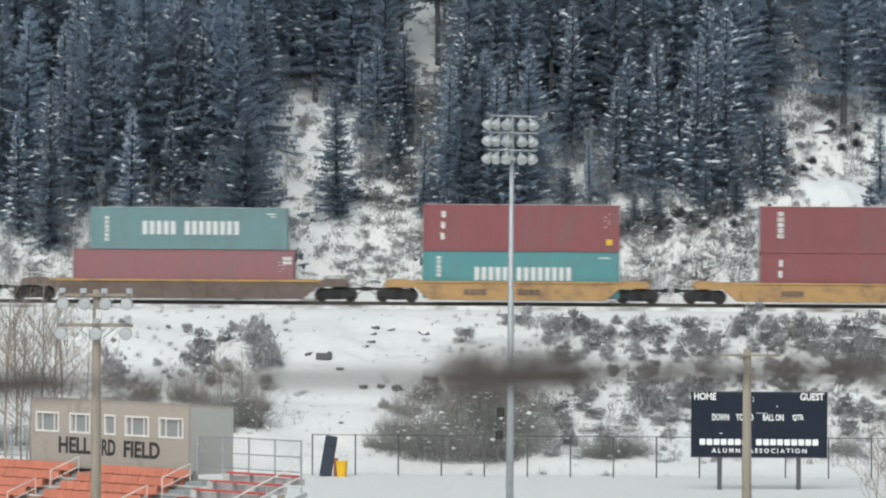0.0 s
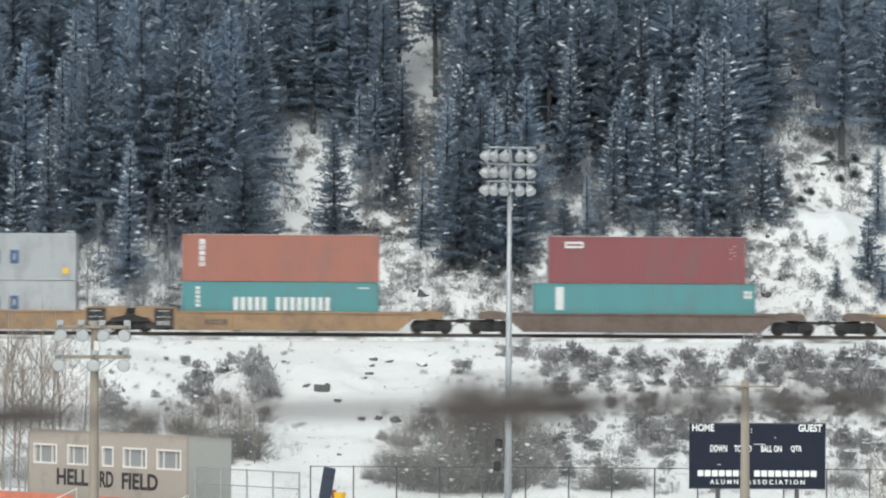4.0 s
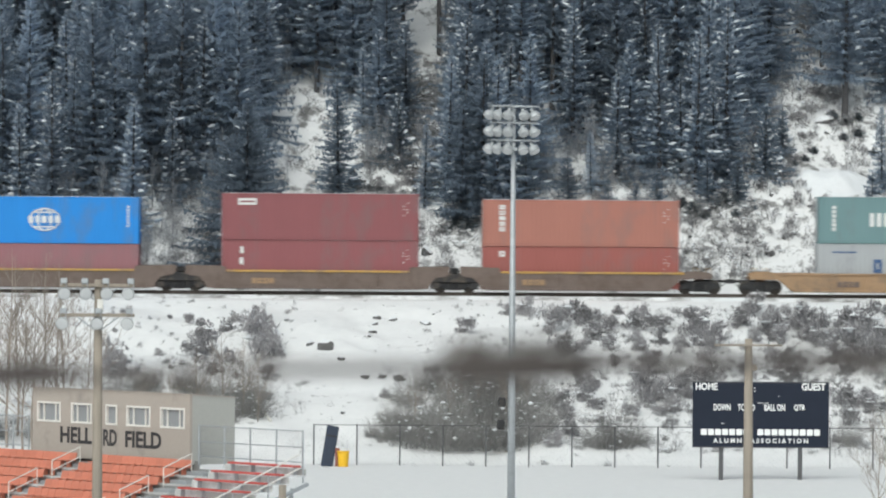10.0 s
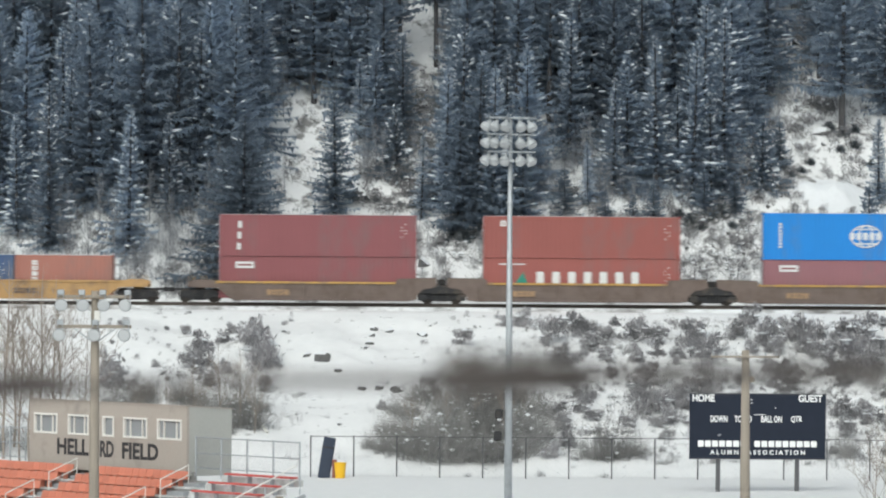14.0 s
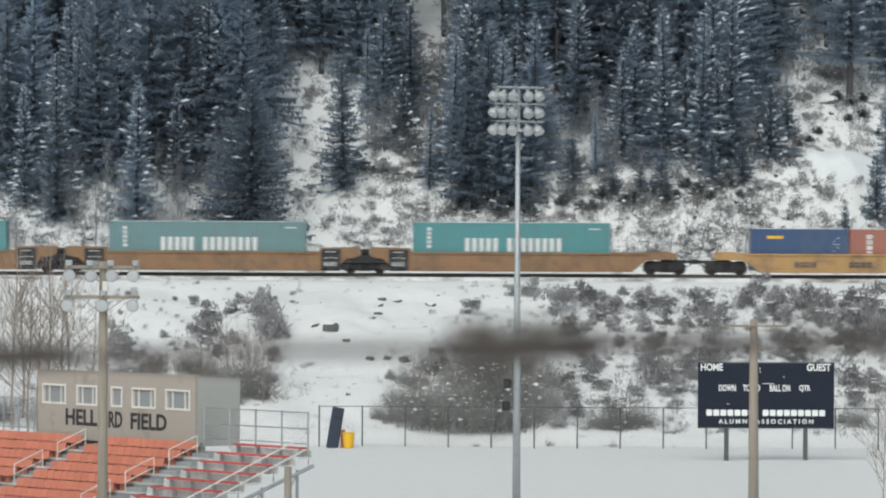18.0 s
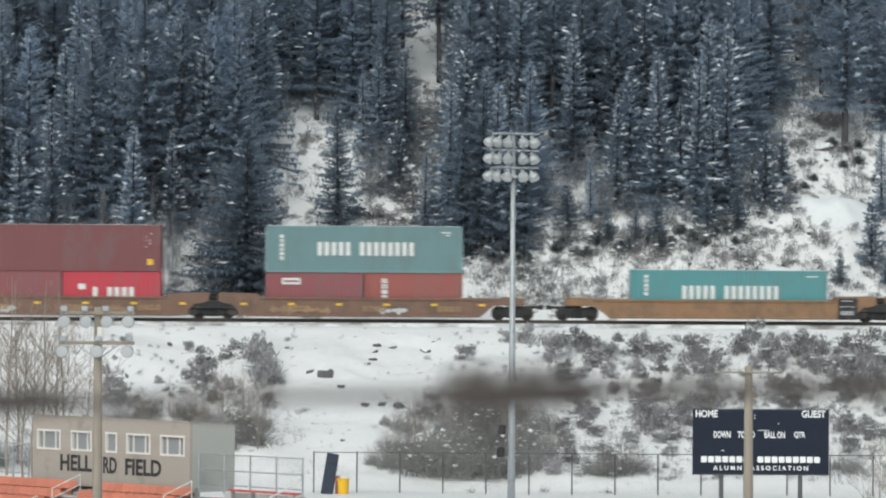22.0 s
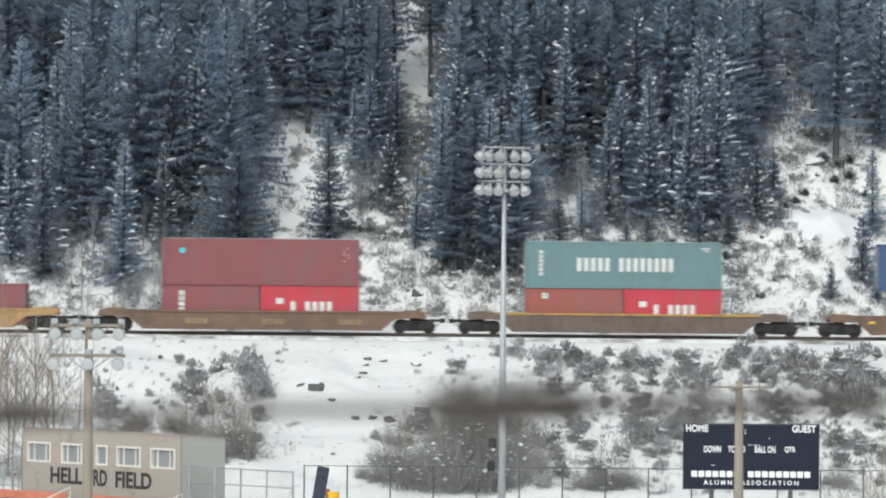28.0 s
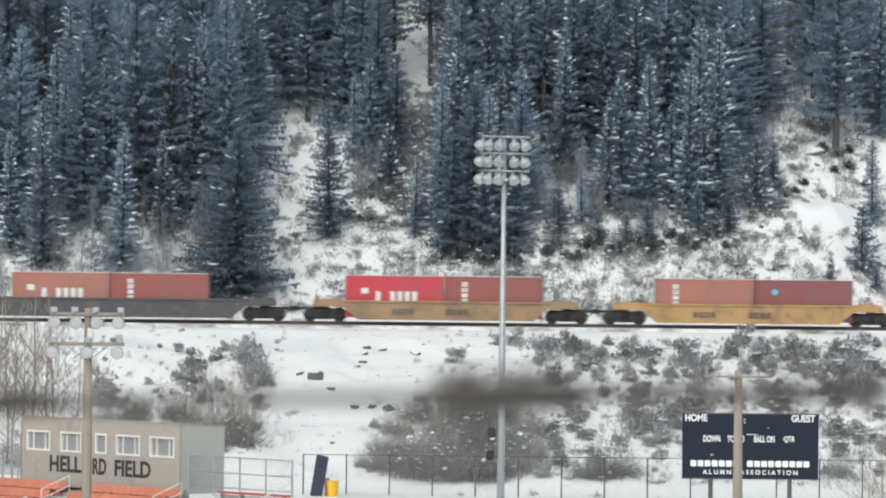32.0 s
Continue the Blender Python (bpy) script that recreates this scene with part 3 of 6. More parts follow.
def truck_meshes():
    side = Geo()
    pts = [(-1.25, 0.3), (-1.2, 0.62), (-0.62, 0.8), (0.62, 0.8), (1.2, 0.62), (1.25, 0.3), (0.72, 0.28), (0.4, 0.14), (-0.4, 0.14), (-0.72, 0.28)]
    k = len(pts)
    side.add([(x, -0.08, z) for x, z in pts] + [(x, 0.08, z) for x, z in pts],
             [tuple(range(k)), tuple(reversed(range(k, 2 * k)))] + [(i, i + k, (i + 1) % k + k, (i + 1) % k) for i in range(k)])
    for x in (-0.89, 0.89):
        side.box(x - 0.17, x + 0.17, -0.16, 0.1, 0.3, 0.58, 0.03)
    for x in (-0.22, 0.0, 0.22):
        side.tube([(x, -0.11, 0.2), (x, -0.11, 0.6)], [0.085, 0.085], 8)
    wheels = Geo()
    for y in (-0.75, 0.75):
        s = 1 if y > 0 else -1
        wheels.tube([(0, y - 0.065 * s, 0), (0, y - 0.06 * s, 0), (0, y + 0.06 * s, 0), (0, y + 0.065 * s, 0), (0, y + 0.09 * s, 0)],
                    [WHEEL_R - 0.02, WHEEL_R + 0.02, WHEEL_R, WHEEL_R - 0.08, 0.12], 20)
        for i in range(4):
            a = i * math.pi / 2
            wheels.tube([(0.2 * math.cos(a), y + 0.07 * s, 0.2 * math.sin(a)), (0.2 * math.cos(a), y + 0.085 * s, 0.2 * math.sin(a))], [0.05, 0.05], 6)
    wheels.tube([(0, -1.0, 0), (0, 1.0, 0)], [0.075, 0.075], 8)
    bolster = Geo().box(-0.2, 0.2, -1.0, 1.0, 0.45, 0.8, 0.04)
    bolster.box(-0.95, 0.95, -0.5, 0.5, 0.55, 0.66, 0.02)
    return side.mesh("side_frame", BLACK_IRON), wheels.mesh("wheelset", WHEEL_STEEL), bolster.mesh("truck", BLACK_IRON)


TRUCK = truck_meshes()
FLOOR_BEAM = Geo().box(-0.15, 0.15, -1.355, 1.355, 0.16, 0.28, 0.02).mesh("floor_beam", BLACK_IRON)


def add_truck(car, x):
    tr = part("truck", TRUCK[2], None, car, "black cast-steel wheel truck", at=pose(x, 0, 0))
    for y in (-0.98, 0.98):
        part("side_frame", TRUCK[0], None, tr, at=pose(0, y, 0, 0, 0, 0 if y < 0 else 180))
    for dx in (-0.89, 0.89):
        w = part("wheelset", TRUCK[1], None, tr, at=pose(dx, 0, WHEEL_R))
        WHEELSETS.append((w, dx, WHEEL_R))


def well_car(xl, xr, paint, left="coupler", right="coupler", trucks="lr", ribs=8, sill=None, dots=False, panels="", patches=0):
    """A well car between its truck centres xl and xr."""
    L, c = xr - xl, (xl + xr) / 2
    word = {"yellow": "yellow", "tan": "muted tan-yellow", "ochre": "dull ochre-brown", "brown": "dirty brown", "rust": "rust-brown", "grey": "dark grey"}[paint]
    car = thing("well_car", "%s weathered steel well car carrying containers" % word, "rail car", "cars of the train")
    mat, h = CAR_PAINT[paint], L / 2
    for s in (-1, 1):
        g = Geo()
        top, low = 1.3, 0.2
        pa = [(-h - 0.7, 0.98), (-h + 1.15, 0.9), (-h + 2.0, low)] if left == "coupler" else [(-h + 0.3, 1.1), (-h + 0.62, 0.98), (-h + 1.15, 0.9), (-h + 1.5, 0.55), (-h + 1.62, low)]
        pb = [(h - 2.0, low), (h - 1.15, 0.9), (h + 0.7, 0.98)] if right == "coupler" else [(h - 1.62, low), (h - 1.5, 0.55), (h - 1.15, 0.9), (h - 0.62, 0.98), (h - 0.3, 1.1)]
        pts = pa + pb
        pts += [(h + 0.7, top), (h + 0.2, top + 0.1), (h - 0.6, top + 0.1), (h - 1.0, top)] if right == "coupler" else [(h - 0.34, 1.6), (h - 2.75, 1.56), (h - 2.85, top)]
        pts += [(-h + 1.0, top), (-h + 0.6, top + 0.1), (-h - 0.2, top + 0.1), (-h - 0.7, top)] if left == "coupler" else [(-h + 2.85, top), (-h + 2.75, 1.56), (-h + 0.34, 1.6)]
        y0, y1 = s * 1.36, s * 1.44
        k = len(pts)
        f = [tuple(range(k)), tuple(reversed(range(k, 2 * k)))] + [(i, i + k, (i + 1) % k + k, (i + 1) % k) for i in range(k)]
        g.add([(x, min(y0, y1), z) for x, z in pts] + [(x, max(y0, y1), z) for x, z in pts], f)
        for i in range(ribs):
            x = -h + 2.3 + (L - 4.6) * i / (ribs - 1)
            g.box(x - 0.06, x + 0.06, min(y1, y1 + s * 0.06), max(y1, y1 + s * 0.06), low + 0.08, top - 0.1, 0.015)
        g.box(-h + 2.0, h - 2.0, min(y1, y1 + s * 0.09), max(y1, y1 + s * 0.09), low - 0.04, low + 0.1, 0.02)
        sp = part("side_panel", g, mat, car)
        t = Geo().box(-h + (1.0 if left == "coupler" else 2.86), h - (1.0 if right == "coupler" else 2.86), min(y1 - s * 0.12, y1 + s * 0.08), max(y1 - s * 0.12, y1 + s * 0.08), top - 0.09, top + 0.04, 0.02)
        part("top_chord", t, SILL_YELLOW if sill else mat, sp)
        if s < 0:
            for i in range(patches):
                a = -h + 3 + (L - 6) * ((i * 0.37 + 0.13) % 1)
                g2 = Geo()
                for j in range(4):
                    letter_block(g2, a + 0.36 * j, 0.5, 0.3, 0.34, y1 - 0.062, (j + i) % 3)
                tagged(part("stencil", g2, CAR_PAINT["brown"] if paint in ("yellow", "tan", "ochre") else CAR_PAINT["tan"], sp), kind="stuff")
            if dots:
                for i in range(3):
                    a = -h + 3.5 + (L - 7) * ((i * 0.41 + 0.2 + 0.13 * (len(MOVERS) % 5)) % 1)
                    spray = Geo()
                    for q in range(5):
                        spray.lump((a + 0.32 * q, y1 - 0.064, 0.55 + 0.08 * random.uniform(-1, 1)), 0.24, 0.006, random.uniform(0.16, 0.28), random, 0.4)
                    tagged(part("sprayed_paint", spray, LAMP_SHELL if i == 1 else CAR_PAINT["tan"], sp, "faded sprayed paint"), kind="stuff")
                for i in range(6):
                    a = -h + 1.9 + (L - 3.8) * i / 5
                    part("reflector", Geo().box(a - 0.2, a + 0.2, y1 - 0.07, y1 - 0.061, 0.86, 1.0), MARK["yellow"], sp)
    for i in range(7):
        part("floor_beam", FLOOR_BEAM, None, car, at=pose(-h + 2.2 + (L - 4.4) * i / 6, 0, 0))
    for s, joint in ((-1, left), (1, right)):
        xe = s * h
        if joint != "coupler":
            ef = Geo().box(min(xe + s * 0.06, xe - s * 1.5), max(xe + s * 0.06, xe - s * 1.5), -1.33, 1.33, 0.62, 1.16, 0.05)
            ef.box(min(xe - s * 0.95, xe - s * 1.5), max(xe - s * 0.95, xe - s * 1.5), -1.3, 1.3, 0.2, 0.62, 0.05)
            part("end_frame", ef, BLACK_IRON, car, "black cast end frame at the joint")
            tower = Geo().box(xe - 0.26, xe + 0.26, -0.6, 0.6, 1.16, 1.5, 0.06)
            part("articulation_post", tower, BLACK_IRON, car)
            continue
        g = Geo().box(xe - (0.75 if s < 0 else 1.15), xe + (1.15 if s < 0 else 0.75), -1.355, 1.355, 0.92, 1.12, 0.03)
        g.box(xe - 0.3, xe + 0.3, -0.45, 0.45, 0.8, 0.92, 0.02)
        deck = part("end_platform", g, mat, car)
        for dx in (-0.4, 0.35):
            grab = Geo().tube([(xe + s * dx, -1.3, 1.1), (xe + s * dx, -1.3, 1.62), (xe + s * (dx + 0.3), -1.3, 1.62), (xe + s * (dx + 0.3), -1.3, 1.1)], [0.02] * 4, 5)
            part("grab_iron", grab, SILL_YELLOW if paint != "grey" else BLACK_IRON, deck)
        if joint:
            cp = Geo().box(min(xe, xe + s * 1.75), max(xe, xe + s * 1.75), -0.09, 0.09, 0.72, 0.88, 0.03)
            cp.box(min(xe + s * 1.6, xe + s * 1.93), max(xe + s * 1.6, xe + s * 1.93), -0.17, 0.17, 0.66, 0.94, 0.05)
            part("coupler", cp, BLACK_IRON, car)
            hose = Geo()
            hose.tube([(xe + s * (0.9 + 0.2 * i), -0.35, 0.85 - 0.4 * math.sin(i / 4 * math.pi)) for i in range(5)], [0.03] * 5, 5)
            part("brake_hose", hose, BLACK_IRON, car)
            bw = Geo()
            ring = [(xe + s * 0.55, -0.9 + 0.25 * math.cos(a * math.pi / 6), 1.75 + 0.25 * math.sin(a * math.pi / 6)) for a in range(13)]
            bw.tube(ring, [0.025] * 13, 4)
            bw.tube([(xe + s * 0.55, -0.9, 1.1), (xe + s * 0.55, -0.9, 1.75)], [0.04, 0.03], 5)
            if s < 0:
                part("brake_wheel", bw, BLACK_IRON, car)
    for s in panels:
        xe = (-h + 2.1) if s == "l" else (h - 2.1)
        pl = part("placard", Geo().box(xe - 0.6, xe + 0.6, -1.53, -1.44, 0.16, 1.48, 0.01), BLACK_IRON, car, "black panel with white stencilled data")
        g = Geo()
        for i in range(4):
            letter_block(g, xe - 0.42 + 0.2 * i, 0.46, 0.16, 0.24, -1.53, i % 2)
        for i in range(3):
            g.box(xe - 0.4 + 0.3 * i, xe - 0.22 + 0.3 * i, -1.54, -1.53, 0.92 + 0.03 * (i % 2), 0.99 + 0.03 * (i % 2))
        g.box(xe - 0.36, xe + 0.3, -1.54, -1.53, 1.3, 1.36)
        tagged(part("data_print", g, GALVANISED, pl), kind="stuff")
    if "l" in trucks:
        add_truck(car, -h)
    if "r" in trucks:
        add_truck(car, h)
    MOVERS.append((car, c, TRACK_Y, RAIL_Z))


BASE = RAIL_Z + 0.28


def stack(x, *levels):
    """Containers piled in one well; each level is a list of (offset, length, height, colour, marks)."""
    z = BASE
    for i, level in enumerate(levels):
        for dx, L, H, color, kind in level:
            container(x + dx, z, L, H, color, kind, "low in a well car" if i == 0 else "stacked on another container", i == len(levels) - 1)
        z += max(b[2] for b in level) + 0.012


def build_train():
    F, S, LG = 12.19, 6.06, 13.72
    # couplings first to last; positions along the track at the start of the clip
    well_car(16.31, 35.2, "yellow", ribs=5, patches=1)
    stack(19.7, [(0, F, HC, "maroon", "two code")], [(0, F, HC, "maroon", "upright code")])
    well_car(-2.83, 12.11, "yellow", ribs=5, patches=2)
    stack(-1.22, [(0, F, HC, "teal", "wordslow")], [(0, F, HC, "maroon", "three code square")])
    well_car(-25.4, -6.6, "brown", sill=True, ribs=16)
    stack(-22.9, [(0, LG, HC, "plum", "length code")], [(1.1, F, ST, "green", "words")])
    well_car(-48.1, -29.3, "brown", ribs=16)
    stack(-45.4, [(0, LG, HC, "teal", "plate length")], [(0.9, F, HC, "maroon", "label code")])
    # three articulated units
    well_car(-70.4, -51.75, "tan", left="joint", trucks="lr", panels="l", patches=1)
    stack(-67.2, [(0, F, HC, "teal", "wordslow")], [(0, F, HC, "orange", "upright tiny")])
    well_car(-89.25, -70.4, "tan", left="joint", right="joint", trucks="l", panels="lr", patches=1)
    stack(-85.95, [(0, F, HC, "grey", "widelow")], [(0, F, HC, "grey", "wide square")])
    well_car(-108.2, -89.25, "tan", right="joint", trucks="l", panels="r", patches=1)
    stack(-104.7, [(0, F, HC, "grey", "widelow")], [(0, F, HC, "green", "words")])
    # five articulated units
    xs = [-112.0, -127.2, -144.2, -162.1, -178.9, -193.9]
    loads = [(-125.5, [(0, F, ST, "brick", "tiny code")], [(0, F, HC, "orange", "upright code")]),
             (-141.65, [(0, F, HC, "maroon", "two code")], [(0, F, HC, "maroon", "label code")]),
             (-158.98, [(0, F, ST, "plum", "label")], [(0, F, HC, "blue", "globe")]),
             (-176.33, [(0, F, ST, "brick", "peak code")], [(0, F, ST, "brick", "tiny code")]),
             (-192.68, [(0, F, ST, "maroon", "label")], [(0, F, ST, "maroon", "three code")])]
    for i, (x, *levels) in enumerate(loads):
        well_car(xs[i + 1], xs[i], "brown", left="coupler" if i == 4 else "joint", right="coupler" if i == 0 else "joint",
                 trucks="lr" if i == 0 else "l", sill=True, ribs=6, patches=1)
        stack(x, *levels)
    well_car(-212.98, -197.78, "yellow", ribs=5, patches=2)
    stack(-211.48, [(0, S, ST, "navy", "bar code"), (6.13, S, ST, "orange", "upright")])
    # three articulated units with one container each
    well_car(-235.38, -216.78, "ochre", left="joint", panels="l")
    stack(-232.38, [(0, F, HC, "teal", "wordslow")])
    well_car(-254.23, -235.38, "ochre", left="joint", right="joint", trucks="l", panels="lr")
    stack(-251.23, [(0, F, HC, "green", "wordslow")])
    well_car(-273.08, -254.23, "ochre", right="joint", trucks="l", panels="r")
    stack(-269.78, [(0, F, HC, "teal", "wordslow")])
    # three articulated rust-brown units
    well_car(-295.63, -277.08, "rust", left="joint", dots=True, patches=3, ribs=6)
    stack(-292.38, [(0, S, ST, "maroon", "label"), (6.13, S, ST, "brick", "upright")], [(0, F, HC, "green", "words")])
    well_car(-314.38, -295.63, "rust", left="joint", right="joint", trucks="l", dots=True, patches=3, ribs=6)
    stack(-311.08, [(0, S, ST, "maroon", "tiny"), (6.13, S, ST, "red", "short")], [(0, F, HC, "dark", "upright code square")])
    well_car(-332.98, -314.38, "rust", right="joint", trucks="l", dots=True, patches=3, ribs=6)
    stack(-330.68, [(0.86, S, ST, "maroon", "dot"), (6.99, S, ST, "red", "short")], [(0, LG, HC, "navy", "crest length")])
    well_car(-355.38, -336.98, "brown", sill=True, ribs=16)
    stack(-352.58, [(0, S, ST, "brick", "tiny"), (6.13, S, ST, "red", "short")], [(0, F, HC, "green", "words")])
    well_car(-378.28, -359.43, "rust", ribs=5, patches=3)
    stack(-375.08, [(0, S, ST, "maroon", "upright"), (6.13, S, ST, "red", "short")], [(0, F, HC, "maroon", "dot code")])
    well_car(-397.58, -382.28, "yellow", ribs=5, patches=2)
    stack(-395.68, [(0, S, ST, "orange", "upright"), (6.13, S, ST, "maroon", "dot")])
    well_car(-416.18, -401.18, "tan", ribs=5, patches=2)
    stack(-414.88, [(0, S, ST, "red", "short"), (6.13, S, ST, "brick", "upright")])
    well_car(-438.88, -419.98, "grey", ribs=5)
    stack(-435.58, [(0, S, ST, "orange", "short"), (6.13, S, ST, "brick", "upright")])


build_train()


# ---- trees and brush ----
def spruce_meshes(h, r, seed, snowy=0.35, bare=0.1, gap=0.32, full=0.92, needles=None):
    """Trunk, needle crown and snow of a conifer of height h and crown radius r; a lower full rounds the crown."""
    rnd = random.Random(seed)
    trunk, crown, snow = Geo(), Geo(), Geo()
    lean = (rnd.uniform(-0.02, 0.02), rnd.uniform(-0.02, 0.02))
    r0 = 0.014 * h + 0.03
    trunk.tube([(lean[0] * z, lean[1] * z, z) for z in (-0.6, 0.3, 0.35 * h, 0.7 * h, 0.98 * h)], [r0 * 1.2, r0, 0.72 * r0, 0.4 * r0, 0.02], 7)
    z = bare * h
    thin = rnd.uniform(0, 6.28)
    while z < h - 0.15:
        t = z / h
        env = r * (1 - t) ** full * (0.75 + 0.25 * min(1, (t - bare + 0.04) / 0.08))
        count = max(4, int(6 + 4 * (1 - t)) - rnd.choice((0, 0, 1)))
        turn, tier = rnd.uniform(0, 6.28), rnd.choice((0.65, 0.85, 1.0, 1.18))
        for i in range(count):
            a = turn + 6.283 * i / count + rnd.uniform(-0.35, 0.35)
            reach = env * tier * rnd.uniform(0.6, 1.12) * (1 + 0.18 * math.sin(a - thin + 2.5 * t)) + 0.08
            ca, sa = math.cos(a), math.sin(a)
            droop = 0.1 - 0.62 * (1 - t) * rnd.uniform(0.5, 1.2)
            zb = z + rnd.uniform(-0.14, 0.14)
            segs = 5 if reach > 0.9 else 4
            spine = []
            for k in range(segs + 1):
                u = k / segs
                spine.append((lean[0] * z + ca * reach * u, lean[1] * z + sa * reach * u, zb + reach * (droop * u + 0.25 * u * u)))
            for k in range(segs):
                p, q = spine[k], spine[k + 1]
                u = (k + 0.5) / segs
                w = (0.12 + 0.17 * reach * (1 - 0.8 * u)) * rnd.uniform(0.7, 1.25)
                # sprays to both sides, hanging a little
                for s in (-1, 1):
                    for f in (0.35, 0.95):
                        m = [p[c] + (q[c] - p[c]) * f for c in range(3)]
                        e = w * rnd.uniform(0.6, 1.2)
                        on = 0.5 * e
                        tip = (m[0] + ca * on - s * sa * e, m[1] + sa * on + s * ca * e, m[2] - e * rnd.uniform(0.25, 0.85))
                        base = [p[c] + (q[c] - p[c]) * (f - 0.5) for c in range(3)]
                        crown.add([base, m, tip], [(0, 1, 2)])
                # short twigs under the bough
                for _ in range(2):
                    f, m, v = rnd.uniform(0, 0.8), rnd.uniform(-0.14, 0.14), rnd.uniform(0.08, 0.26) * (0.7 + 0.4 * reach)
                    c0 = [p[c] + (q[c] - p[c]) * f for c in range(3)]
                    c1 = [p[c] + (q[c] - p[c]) * (f + 0.5) for c in range(3)]
                    crown.add([c0, c1, ((c0[0] + c1[0]) / 2 - sa * m + ca * 0.08, (c0[1] + c1[1]) / 2 + ca * m + sa * 0.08, c1[2] - v)], [(0, 1, 2)])
            e = spine[-1]
            crown.add([spine[-2], (e[0] - sa * 0.05, e[1] + ca * 0.05, e[2]), (e[0] + ca * 0.16, e[1] + sa * 0.16, e[2] + 0.02),
                       (e[0] + sa * 0.05, e[1] - ca * 0.05, e[2] - 0.05)], [(0, 1, 2), (0, 2, 3)])
            if rnd.random() < snowy:
                k0 = rnd.randrange(2, segs)
                k1 = min(segs, k0 + rnd.choice((1, 2, 2)))
                w, th = rnd.uniform(0.06, 0.15), rnd.uniform(0.04, 0.1)
                rings = []
                for k in range(k0, k1 + 1):
                    p = spine[k]
                    q = 0.35 if k in (k0, k1) else rnd.uniform(0.7, 1.3)
                    rings += [(p[0] - sa * w * q, p[1] + ca * w * q, p[2] - 0.05), (p[0], p[1], p[2] + th * q), (p[0] + sa * w * q, p[1] - ca * w * q, p[2] - 0.05)]
                m = k1 - k0
                snow.add(rings, [(3 * s + e, 3 * s + e + 1, 3 * s + e + 4, 3 * s + e + 3) for s in range(m) for e in (0, 1)] + [(0, 2, 1), (3 * m, 3 * m + 1, 3 * m + 2)]
                         + [(3 * s + 2, 3 * s, 3 * s + 3, 3 * s + 5) for s in range(m)])
        z += gap * rnd.uniform(0.6, 1.15) * (0.6 + 0.5 * (1 - t))
    crown.tube([(lean[0] * h, lean[1] * h, h - 0.5), (lean[0] * h, lean[1] * h, h + 0.12)], [0.05, 0.005], 4)
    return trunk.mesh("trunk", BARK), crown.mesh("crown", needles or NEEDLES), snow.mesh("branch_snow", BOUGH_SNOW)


def bare_tree_meshes(h, seed, thick=0.05, spread=0.35, limbs=16, mat=None):
    """A leafless tree: trunk and limbs with twigs."""
    rnd = random.Random(seed)
    trunk, twigs = Geo(), Geo()
    path = [(0, 0, -0.3)]
    x = y = 0
    for i in range(1, 8):
        x, y = x + rnd.uniform(-0.04, 0.04) * h / 4, y + rnd.uniform(-0.04, 0.04) * h / 4
        path.append((x, y, h * i / 7))
    trunk.tube(path, [thick * (1 - 0.9 * i / 7) for i in range(8)], 6)

    def grow(p, d, length, rad, depth):
        pts, q, v = [p], Vector(p), Vector(d)
        steps = 3 if depth else 1
        for _ in range(steps):
            v = (v + Vector((rnd.uniform(-0.25, 0.25), rnd.uniform(-0.25, 0.25), rnd.uniform(0.0, 0.22)))).normalized()
            q = q + v * length / steps
            pts.append(tuple(q))
        twigs.tube(pts, [rad, rad * 0.8, rad * 0.6, rad * 0.35] if depth else [rad, rad * 0.4], 3, cap=False)
        if depth:
            for k in range(rnd.choice((2, 3, 4))):
                s = rnd.choice(pts[1:])
                w = (v + Vector((rnd.uniform(-0.9, 0.9), rnd.uniform(-0.9, 0.9), rnd.uniform(-0.1, 0.6)))).normalized()
                grow(s, w, length * rnd.uniform(0.35, 0.6), rad * 0.6, depth - 1)

    for i in range(limbs):
        t = rnd.uniform(0.2, 0.95)
        k = min(6, int(t * 7))
        a, b = path[k], path[k + 1]
        f = t * 7 - k
        p = tuple(a[j] + (b[j] - a[j]) * f for j in range(3))
        w = rnd.uniform(0, 6.28)
        grow(p, (math.cos(w) * spread, math.sin(w) * spread, 0.6), h * (1.05 - t) * rnd.uniform(0.3, 0.55), thick * 0.45 * (1.1 - t), 2)
    return trunk.mesh("trunk", mat or TWIGS), twigs.mesh("branch_mass", mat or TWIGS)


